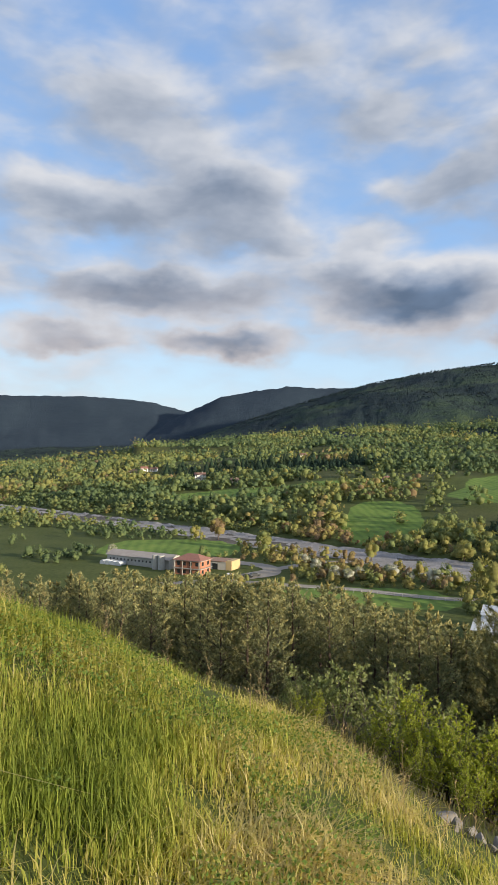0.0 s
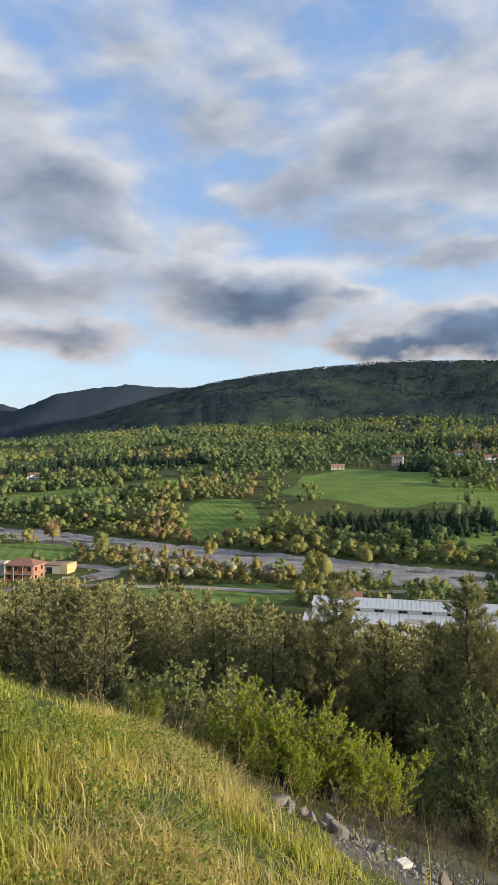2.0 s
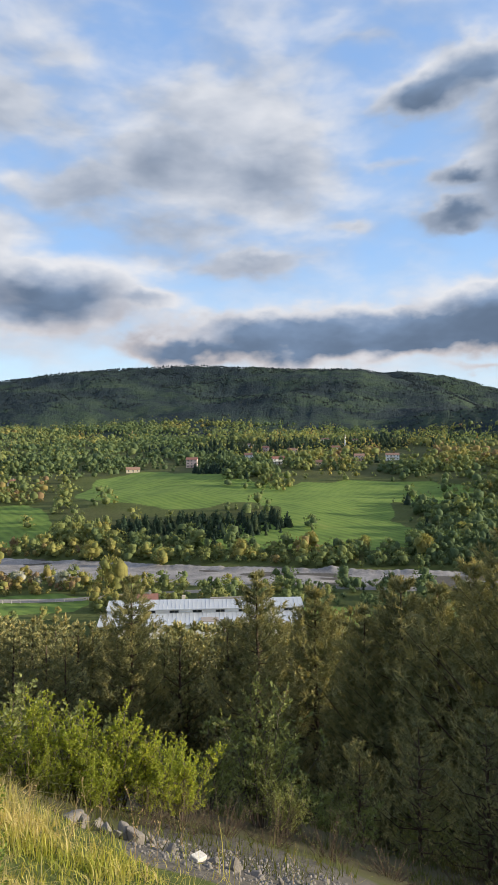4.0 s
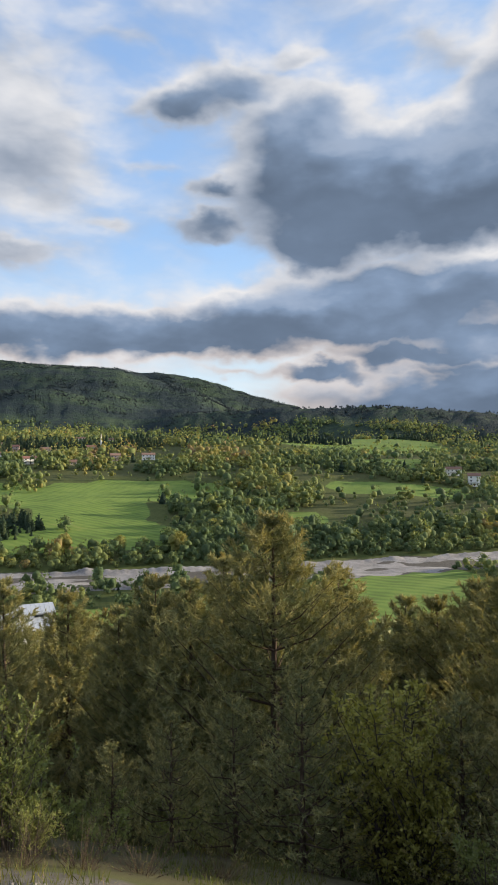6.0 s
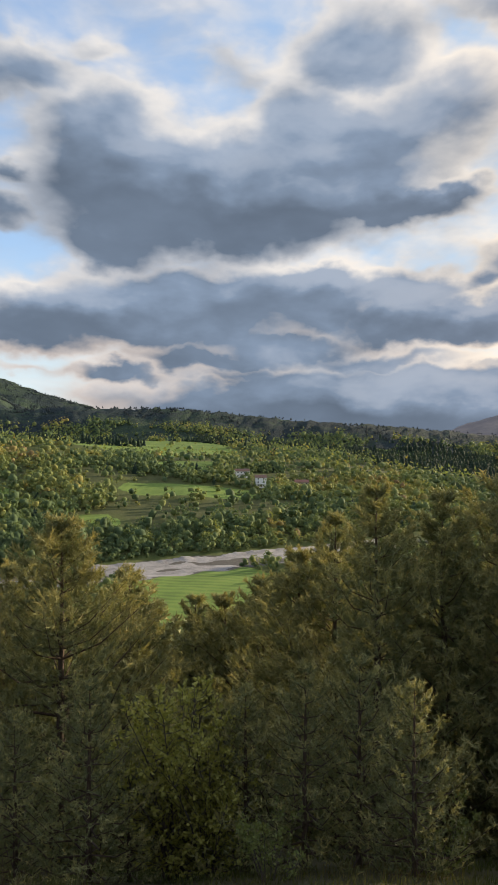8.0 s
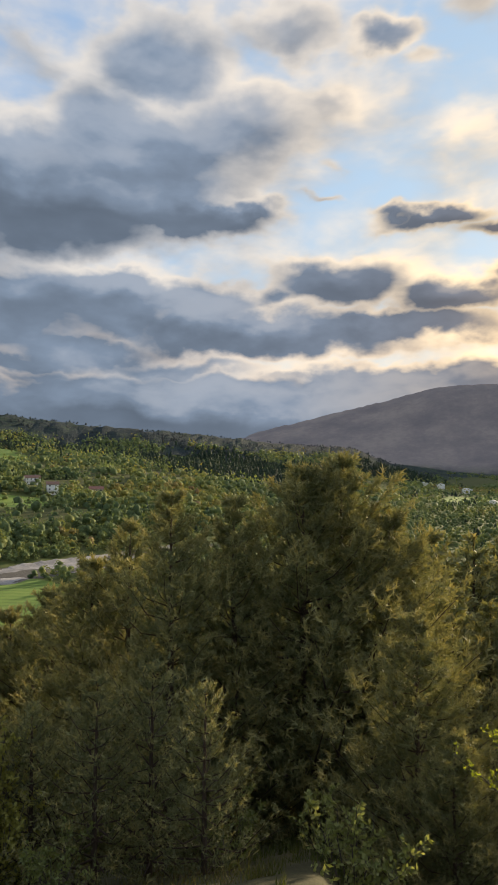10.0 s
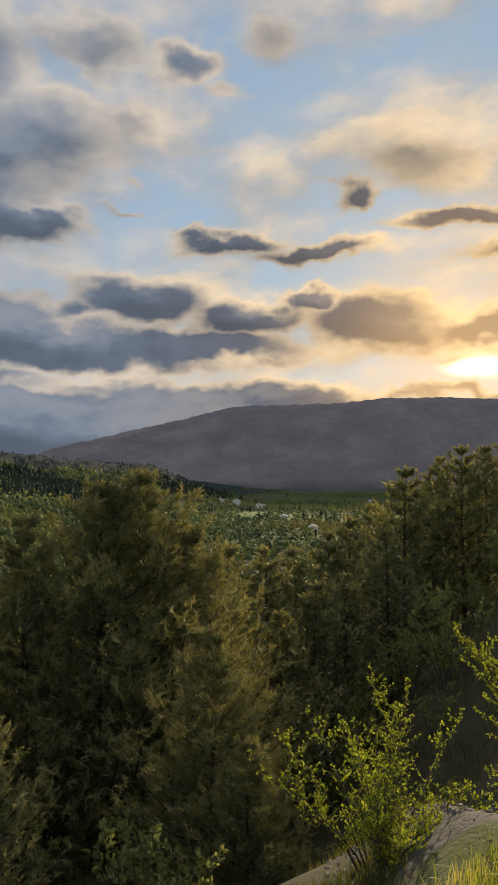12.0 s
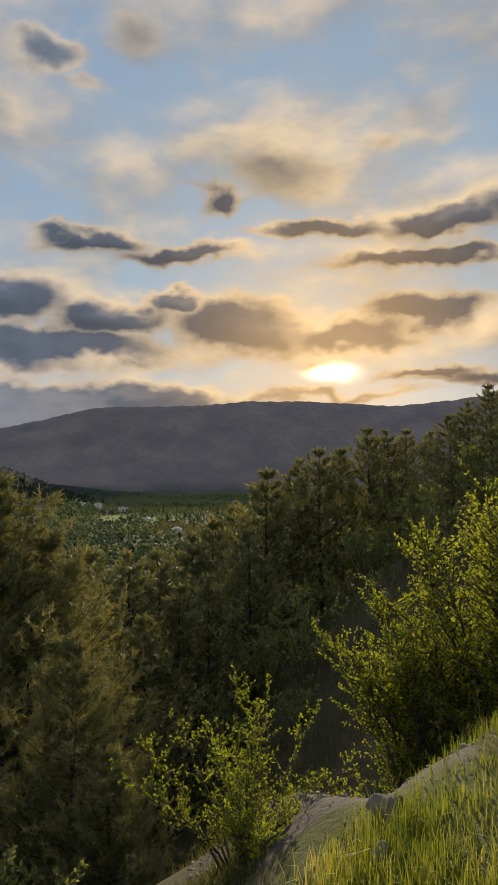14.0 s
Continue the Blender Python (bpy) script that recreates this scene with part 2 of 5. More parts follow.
def smooth(t):
    t = np.clip(t, 0, 1)
    return t * t * (3 - 2 * t)


class Rough:
    """Repeatable value noise on a plane."""

    def __init__(self, seed):
        self.g = np.random.RandomState(seed).rand(256, 256)

    def one(self, x, y):
        i, j = np.floor(x).astype(int), np.floor(y).astype(int)
        u, v = smooth(x - i), smooth(y - j)
        g = self.g
        a, b, c, d = g[i % 256, j % 256], g[(i + 1) % 256, j % 256], g[i % 256, (j + 1) % 256], g[(i + 1) % 256, (j + 1) % 256]
        return (a * (1 - u) + b * u) * (1 - v) + (c * (1 - u) + d * u) * v - 0.5

    def __call__(self, x, y, size, octaves=3):
        return sum(self.one(x / size * 2 ** k + 17 * k, y / size * 2 ** k + 5 * k) * 0.5 ** k for k in range(octaves))


ROUGH = Rough(4)


def far_bank(s):
    return 231 - 26 * np.clip((s + 90) / 305, -1.45, 1.2) ** 2


def land(x, y):
    """Height of the ground."""
    x, y = np.asarray(x, float), np.asarray(y, float)
    r, az = np.hypot(x, y), np.degrees(np.arctan2(-x, y))
    rr = np.maximum(r, 1e-6)
    ndir = (x * FALL[0] + y * FALL[1]) / rr
    e, st = np.interp(az, *EDGE), np.interp(az, *STEEP)
    fall = 0.42 * ndir
    past = 0.35 * np.logaddexp(0, (r - e) / 0.35)
    near = -fall * r - (st - fall) * past - 0.35 * np.maximum(0, r - 105)
    brink = e - .3 + (5.7 - e) * smooth((az + 147) / 15)
    dip = 3.6 * smooth((r - brink) / 5.2) * (1 - smooth((r - 16) / 22)) * smooth((-104 - az) / 14)
    near = near - dip
    near = np.minimum(near, 45 + 0 * r) + ROUGH(x, y, 2.5) * 0.16 * smooth(r / 3) + ROUGH(x, y, 14) * 1.5 * smooth((r - 5) / 20)
    s, w = x * ALONG[0] + y * ALONG[1], x * ACROSS[0] + y * ACROSS[1]
    past_bank = w - far_bank(s) - 8
    rise = np.clip(past_bank, 0, 700)
    far = FLOOR + 0.122 * rise - 0.000012 * rise ** 2 + ROUGH(x, y, 150) * 9 * smooth(rise / 150) + ROUGH(x, y, 40) * 0.8
    far = far - 1.6 * smooth((past_bank + 42) / 4) * smooth((-past_bank - 6) / 4)
    z = np.where(near > far, near, far)
    for r0, r1, z0, azs, els in RIDGES:
        order = np.argsort(azs)
        el = np.interp(az, np.array(azs)[order], np.array(els)[order], left=-4, right=-4)
        crest = r1 * np.tan(np.radians(el))
        t = (r - r0) / (r1 - r0)
        prof = 0.55 * np.clip(t, 0, 1) + 0.45 * smooth(t)
        bumps = ROUGH(x, y, 420) * (0.08 if z0 < -20 and r0 > 2000 else 0.22) * np.sin(np.pi * np.clip(t, 0, 1)) * np.maximum(crest - z0, 0)
        zr = z0 + (crest - z0) * prof + bumps - np.maximum(0, r - r1) * 0.22
        z = np.where((t > 0) & (crest > z0), np.maximum(z, zr), z)
    return z


def spot(az, r):
    """A point of the ground by heading and distance."""
    a = radians(az)
    x, y = -math.sin(a) * r, math.cos(a) * r
    return Vector((x, y, float(land(x, y))))

# ---- materials ----


def material(name, rough=0.8, spec=0.3):
    m = bpy.data.materials.new(name)
    m.use_nodes = True
    g = Graph(m.node_tree)
    b = m.node_tree.nodes["Principled BSDF"]
    b.inputs["Roughness"].default_value = rough
    b.inputs["Specular IOR Level"].default_value = spec
    g.bsdf = b
    g.out = m.node_tree.nodes["Material Output"]
    g.where = m.node_tree.nodes.new("ShaderNodeTexCoord").outputs["Object"]
    g.spot = m.node_tree.nodes.new("ShaderNodeNewGeometry").outputs["Position"]
    return m, g


def bump(g, height, strength, distance):
    n = g.t.nodes.new("ShaderNodeBump")
    n.inputs["Strength"].default_value, n.inputs["Distance"].default_value = strength, distance
    g.put(n.inputs["Height"], height)
    g.put(g.bsdf.inputs["Normal"], n.outputs[0])


def attribute(g, name, kind="Fac"):
    n = g.t.nodes.new("ShaderNodeAttribute")
    n.attribute_name = name
    return n.outputs[kind]


def island(g):
    return g.t.nodes.new("ShaderNodeNewGeometry").outputs["Random Per Island"]


def random_object(g):
    return g.t.nodes.new("ShaderNodeObjectInfo").outputs["Random"]


def plain(name, colour, rough=0.8, vary=0.25, size=1.5, metal=0.0, bumps=0.02, spec=0.3):
    """A surface of one colour with stains and grain."""
    m, g = material(name, rough, spec)
    big, _ = g.noise(g.spot, 1.0 / size, 4.0, 0.6)
    small, _ = g.noise(g.spot, 14.0 / size, 4.0, 0.6)
    k = g.math("ADD", g.math("MULTIPLY_ADD", big, vary * 1.6, 1 - vary * 0.8), g.math("MULTIPLY_ADD", small, vary * 0.7, -vary * 0.35))
    base = g.mix(1.0, colour, (1, 1, 1), "MULTIPLY")
    g.put(g.bsdf.inputs["Base Color"], g.scale(base, k))
    g.bsdf.inputs["Metallic"].default_value = metal
    if bumps:
        bump(g, small, 0.5, bumps)
    return m


def foliage(name, stops, through=0.35, tone=None, vary=0.5, rough=0.7, object_vary=0.35, clumps=0.0):
    """Leaves or needles: light passes through them in part."""
    m, g = material(name, rough, 0.25)
    t = attribute(g, tone) if tone else random_object(g)
    isl = island(g)
    k = g.math("ADD", g.math("MULTIPLY", t, 1.0 if tone else object_vary), g.math("MULTIPLY_ADD", isl, vary, -vary * 0.5 if tone else 0.0))
    colour = g.ramp(k, stops)
    patch, _ = g.noise(g.spot, 0.35, 3.0)
    colour = g.scale(colour, g.math("MULTIPLY_ADD", patch, 0.7, 0.65))
    if clumps:
        fine, _ = g.noise(g.spot, clumps, 5.0, 0.75)
        colour = g.scale(colour, g.math("MULTIPLY_ADD", fine, 1.0, 0.55))
        bump(g, fine, 0.6, 0.8 / clumps)
        g.bsdf.inputs["Specular IOR Level"].default_value = 0.08
    g.put(g.bsdf.inputs["Base Color"], colour)
    tr = g.t.nodes.new("ShaderNodeBsdfTranslucent")
    g.put(tr.inputs[0], g.mix(1.0, colour, (1.25, 1.15, 0.6), "MULTIPLY"))
    mix = g.t.nodes.new("ShaderNodeMixShader")
    mix.inputs[0].default_value = through
    g.t.links.new(g.bsdf.outputs[0], mix.inputs[1])
    g.t.links.new(tr.outputs[0], mix.inputs[2])
    g.t.links.new(mix.outputs[0], g.out.inputs[0])
    return m


def ground_material():
    m, g = material("ground_cover", 0.95, 0.15)
    p = g.spot
    sep = g.t.nodes.new("ShaderNodeSeparateColor")
    g.put(sep.inputs[0], attribute(g, "cover", "Color"))
    field, stone, wood = sep.outputs
    n2, _ = g.noise(p, 0.05, 6.0, 0.65)
    n1, _ = g.noise(p, 0.6, 6.0, 0.65)
    n0, _ = g.noise(p, 9.0, 5.0, 0.65)
    n3, _ = g.noise(p, 0.0045, 6.0, 0.6)
    n4, _ = g.noise(p, 0.028, 8.0, 0.7)
    rough_grass = g.ramp(g.math("ADD", g.math("MULTIPLY", n1, 0.6), g.math("MULTIPLY", n2, 0.4)),
                         [(.30, (.045, .060, .018)), (.48, (.075, .095, .026)), (.60, (.100, .115, .036)), (.78, (.12, .110, .050))])
    stripes = g.t.nodes.new("ShaderNodeTexWave")
    stripes.inputs["Scale"].default_value, stripes.inputs["Distortion"].default_value = 0.06, 4.0
    g.put(stripes.inputs["Vector"], p)
    crop = g.ramp(g.math("ADD", g.math("MULTIPLY", n2, 0.7), g.math("MULTIPLY", stripes.outputs["Fac"], 0.14)),
                  [(.28, (.120, .190, .042)), (.42, (.170, .275, .054)), (.55, (.225, .325, .066)), (.68, (.310, .340, .092))])
    crop = g.mix(g.math("MULTIPLY", n1, 0.6), crop, rough_grass)
    gravel = g.ramp(g.math("ADD", g.math("MULTIPLY", n1, 0.5), g.math("MULTIPLY", n0, 0.5)),
                    [(.3, (.055, .05, .044)), (.5, (.10, .092, .082)), (.7, (.17, .16, .148))])
    n5, _ = g.noise(p, 0.085, 5.0, 0.75)
    # hill forest tinted blue: part of its colour stands for distance haze
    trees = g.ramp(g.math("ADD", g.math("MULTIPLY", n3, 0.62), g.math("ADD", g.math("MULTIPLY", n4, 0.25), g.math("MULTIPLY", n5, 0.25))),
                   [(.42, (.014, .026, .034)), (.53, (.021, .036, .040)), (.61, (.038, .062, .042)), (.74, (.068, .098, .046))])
    c = g.mix(g.span(g.math("ADD", field, g.math("MULTIPLY_ADD", n1, 0.5, -0.25)), 0.4, 0.6), rough_grass, crop)
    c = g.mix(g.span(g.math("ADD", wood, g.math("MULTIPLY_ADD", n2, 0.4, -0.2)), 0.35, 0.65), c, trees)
    floor_litter = g.ramp(g.math("ADD", g.math("MULTIPLY", n1, 0.6), g.math("MULTIPLY", n0, 0.4)), [(.3, (.040, .036, .022)), (.5, (.070, .066, .034)), (.7, (.105, .090, .052))])
    c = g.mix(attribute(g, "litter"), c, floor_litter)
    # bluer far ridges at left: aerial haze put into the base colour
    c = g.mix(attribute(g, "haze_blue"), c, g.ramp(n4, [(.3, (.024, .038, .058)), (.7, (.034, .052, .074))]))
    # paler grey-brown on the far right mountain: distance haze painted into the ground
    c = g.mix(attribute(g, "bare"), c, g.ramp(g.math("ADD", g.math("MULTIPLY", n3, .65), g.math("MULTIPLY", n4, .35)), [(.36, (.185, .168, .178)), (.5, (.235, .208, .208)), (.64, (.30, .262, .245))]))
    c = g.mix(g.span(g.math("ADD", stone, g.math("MULTIPLY_ADD", n1, 0.6, -0.3)), 0.4, 0.6), c, gravel)
    g.put(g.bsdf.inputs["Base Color"], c)
    crowns, _ = g.noise(p, 0.11, 4.0, 0.7)
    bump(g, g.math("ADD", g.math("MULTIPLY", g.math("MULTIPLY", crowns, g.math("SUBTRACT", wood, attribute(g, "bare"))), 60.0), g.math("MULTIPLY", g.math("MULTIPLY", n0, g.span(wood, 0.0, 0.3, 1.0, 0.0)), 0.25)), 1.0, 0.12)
    return m


GROUND = ground_material()
BARK = plain("pine_bark", (.085, .060, .045), 0.95, 0.6, 0.4, bumps=0.05)
TWIG = plain("grey_twig", (.10, .085, .07), 0.95, 0.5, 0.4)
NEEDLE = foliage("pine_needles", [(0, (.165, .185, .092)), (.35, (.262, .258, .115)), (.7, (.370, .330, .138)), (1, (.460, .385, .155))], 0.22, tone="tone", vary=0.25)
LIME_LEAF = foliage("spring_leaves", [(0, (.20, .265, .036)), (.5, (.29, .345, .046)), (1, (.40, .42, .075))], 0.55, vary=0.65)
SAGE_LEAF = foliage("grey_green_leaves", [(0, (.145, .185, .075)), (.5, (.225, .265, .10)), (1, (.32, .34, .15))], 0.45, vary=0.65)
OLIVE_LEAF = foliage("young_tree_leaves", [(0, (.26, .27, .075)), (.5, (.36, .36, .10)), (1, (.48, .46, .15))], 0.35, vary=0.65)
WOOD_LEAF = foliage("woodland_leaves", [(0, (.095, .140, .070)), (.25, (.140, .185, .080)), (.5, (.190, .225, .085)), (.7, (.250, .255, .085)), (.86, (.280, .245, .085)), (1, (.230, .170, .100))], 0.34, tone="tone", vary=0.22, clumps=1.1)
DARK_WOOD = foliage("conifer_crowns", [(0, (.026, .046, .034)), (.5, (.036, .060, .036)), (1, (.060, .080, .038))], 0.25, tone="tone", vary=0.3, clumps=1.0)
GRASS = foliage("grass_blades", [(0, (.17, .225, .034)), (.35, (.27, .315, .054)), (.6, (.38, .385, .082)), (.8, (.50, .445, .14)), (1, (.58, .50, .25))], 0.45, tone="tone", vary=0.35)

# ---- building helpers ----


def mesh_from(name, verts, faces, mat, smooth_faces=False, attrs=()):
    me = bpy.data.meshes.new(name)
    verts = np.asarray(verts, np.float32).reshape(-1, 3)
    if isinstance(faces, np.ndarray):
        n = faces.shape[1]
        me.vertices.add(len(verts))
        me.vertices.foreach_set("co", verts.ravel())
        me.loops.add(faces.size)
        me.loops.foreach_set("vertex_index", faces.ravel().astype(np.int32))
        me.polygons.add(len(faces))
        me.polygons.foreach_set("loop_start", np.arange(0, faces.size, n, dtype=np.int32))
        me.update(calc_edges=True)
    else:
        me.from_pydata([tuple(v) for v in verts], [], faces)
    for key, values in attrs:
        values = np.asarray(values, np.float32)
        if values.ndim == 1:
            me.attributes.new(key, "FLOAT", "POINT").data.foreach_set("value", values)
        else:
            me.attributes.new(key, "FLOAT_COLOR", "POINT").data.foreach_set("color", values.ravel())
    if smooth_faces:
        me.polygons.foreach_set("use_smooth", np.ones(len(me.polygons), bool))
    me.materials.append(mat)
    me.validate()
    return me


def part(name, bm, mat, parent, label=""):
    """Links a bmesh (or a mesh) as one mesh object under a thing or a part."""
    if isinstance(bm, bmesh.types.BMesh):
        me = bpy.data.meshes.new(name)
        bm.to_mesh(me)
        bm.free()
        me.materials.append(mat)
    else:
        me = bm
    ob = new(name, me)
    ob.parent = parent
    if label:
        tagged(ob, label)
    return ob


def thing(name, m, label, category, group="", kind=""):
    ob = new(name)
    ob.empty_display_size = 0.2
    ob.matrix_basis = m
    return tagged(ob, label, category, group, kind)


def box(bm, lo, hi, bevel=0.0):
    lo, hi = Vector(lo), Vector(hi)
    got = bmesh.ops.create_cube(bm, size=1.0, matrix=Matrix.LocRotScale((lo + hi) / 2, None, hi - lo))
    if bevel:
        bmesh.ops.bevel(bm, geom=list({e for v in got["verts"] for e in v.link_edges}), offset=bevel, segments=1, affect="EDGES")
    return bm


def boxed(lo, hi, bevel=0.0):
    return box(bmesh.new(), lo, hi, bevel)


# ---- the ground: one sheet to the horizon ----
# fields: place, half depth and half width, heading of the depth
FIELDS = [
    (165, 432, 75, 58, -21), (240, 300, 75, 36, -39), (177, 234, 30, 52, -37), (304, 305, 45, 58, -45), (216, 338, 40, 24, -33), (-62, 485, 30, 82, 8),
    (32, 345, 48, 24, -5), (185, 379, 55, 50, -26), (870, 385, 190, 150, -66), (596, 218, 60, 35, -70), (431, 154, 30, 55, -70),
    (187, 62, 40, 27, -72), (292, 168, 18, 18, -60), (1112, -37, 55, 60, -92), (-76, 266, 27, 34, 16), (13, 180, 13, 30, -4),
    (99, 126, 9, 24, -38), (700, -430, 90, 60, -119), (950, -700, 120, 70, -125)]


def in_field(x, y, grow=1.0):
    x, y = np.asarray(x, float), np.asarray(y, float)
    best = np.zeros_like(x)
    wob = 1 + 0.35 * ROUGH(x, y, 60, 2)
    for cx, cy, hd, hw, az in FIELDS:
        a = radians(az)
        d = (-(x - cx) * math.sin(a) + (y - cy) * math.cos(a)) / hd
        w = ((x - cx) * math.cos(a) + (y - cy) * math.sin(a)) / hw
        q = (np.abs(d) ** 3 + np.abs(w) ** 3) ** (1 / 3) * wob
        best = np.maximum(best, smooth((1.08 * grow - q) / 0.16))
    return best


def lay_ground():
    az = np.concatenate([np.arange(38, -176, -0.45), np.arange(-176, -322, -4.0)])
    rr = np.concatenate([[0.02], np.geomspace(0.4, 4140, 260)])
    A, R = np.meshgrid(np.radians(az), rr, indexing="ij")
    x, y = -np.sin(A) * R, np.cos(A) * R
    z = land(x, y)
    s, w = x * ALONG[0] + y * ALONG[1], x * ACROSS[0] + y * ACROSS[1]
    wood = smooth((R - 1000) / 250) * smooth((z + 38) / 12)
    field = in_field(x, y) * (R < 2500)
    wood = np.maximum(wood * (1 - field), 0)
    z = z + wood * ROUGH(x, y, 16, 2) * 9.0
    d = w - far_bank(s)
    deg = (np.degrees(A) + 180) % 360 - 180
    stone = smooth((d + 36) / 4) * smooth((2 - d) / 4) * (R > 120) * smooth((300 - s) / 60)
    # rubble bank beside the grass shoulder, gravel lip beyond the meadow
    stone = np.maximum(stone, 0.9 * smooth((R - 3.6) / 0.5) * smooth((7.5 - R) / 2.0) * smooth((-13 - deg) / 8) * smooth((deg + 52) / 12))
    stone = np.maximum(stone, smooth((R - 3.7) / 0.3) * smooth((7.0 - R) / 1.5) * smooth((-130 - deg) / 6) * smooth((deg + 174) / 6))
    # mask of the far right mountain, coloured paler in place of haze
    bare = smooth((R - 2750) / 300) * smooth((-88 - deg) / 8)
    lip = np.interp(deg, *EDGE)
    litter = smooth((R - lip - .9) / .6) * (R < 125) * (deg < 45) * (deg > -172) * (1 - stone)
    litter = np.maximum(litter, .35 * smooth((d - 6) / 12) * (1 - in_field(x, y, 1.25)) * (R > 150) * (1 - wood))
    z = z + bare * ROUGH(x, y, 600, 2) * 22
    # mask of the left ridges that carry the painted blue haze
    haze_blue = smooth((R - 2500) / 300) * smooth((deg + 6) / 6) * (deg < 60)
    cover = np.stack([field, stone, wood, np.ones_like(wood)], -1)
    n, k = A.shape
    i, j = np.meshgrid(np.arange(n), np.arange(k - 1), indexing="ij")
    i2 = (i + 1) % n
    quads = np.stack([i * k + j, i * k + j + 1, i2 * k + j + 1, i2 * k + j], -1).reshape(-1, 4)
    me = mesh_from("ground", np.stack([x, y, z], -1), quads, GROUND, True, [("cover", cover.reshape(-1, 4)), ("bare", bare.ravel()), ("litter", litter.ravel()), ("haze_blue", haze_blue.ravel())])
    return tagged(new("ground", me), "green valley sheet with river gravel, fields and wooded hills", "ground", kind="structure")


lay_ground()

# ---- trees ----


def blades(base, dirs, length, width, rng, tone=None):
    """Thin triangles from base points along dirs."""
    n = len(base)
    side = np.cross(dirs, rng.normal(size=(n, 3)))
    side /= np.linalg.norm(side, axis=1)[:, None] + 1e-9
    L = np.broadcast_to(np.asarray(length), (n,))[:, None]
    W = np.broadcast_to(np.asarray(width), (n,))[:, None]
    v = np.stack([base - side * W / 2, base + side * W / 2, base + dirs * L], 1).reshape(-1, 3)
    return v, np.arange(3 * n).reshape(-1, 3)


def leaves(base, dirs, length, width, rng):
    """Pointed four-cornered leaves folded along the rib."""
    n = len(base)
    side = np.cross(dirs, rng.normal(size=(n, 3)))
    side /= np.linalg.norm(side, axis=1)[:, None] + 1e-9
    up = np.cross(side, dirs)
    L = (length * rng.uniform(.7, 1.25, n))[:, None]
    W = (width * rng.uniform(.7, 1.25, n))[:, None]
    mid = base + dirs * L * 0.5 + up * L * 0.08
    v = np.stack([base, mid - side * W / 2, base + dirs * L, mid + side * W / 2], 1).reshape(-1, 3)
    return v, np.arange(4 * n).reshape(-1, 4)


def tubes(paths, sides=4):
    """Tapered stems: each path is an array of rows x, y, z, radius."""
    V, F, o = [], [], 0
    ring = np.linspace(0, 2 * np.pi, sides, endpoint=False)
    for p in paths:
        p = np.asarray(p, float)
        t = np.gradient(p[:, :3], axis=0)
        t /= np.linalg.norm(t, axis=1)[:, None] + 1e-9
        ref = np.where(np.abs(t[:, 2:3]) > 0.8, np.array([[1.0, 0, 0]]), np.array([[0, 0, 1.0]]))
        a = np.cross(t, ref)
        a /= np.linalg.norm(a, axis=1)[:, None] + 1e-9
        b = np.cross(t, a)
        v = p[:, None, :3] + p[:, None, 3:4] * (a[:, None] * np.cos(ring)[None, :, None] + b[:, None] * np.sin(ring)[None, :, None])
        V.append(v.reshape(-1, 3))
        m = len(p)
        i, j = np.meshgrid(np.arange(m - 1), np.arange(sides), indexing="ij")
        j2 = (j + 1) % sides
        F.append((np.stack([i * sides + j, i * sides + j2, (i + 1) * sides + j2, (i + 1) * sides + j], -1) + o).reshape(-1, 4))
        o += m * sides
    return np.concatenate(V), np.concatenate(F)


def unit(v):
    return v / (np.linalg.norm(v, axis=-1, keepdims=True) + 1e-9)


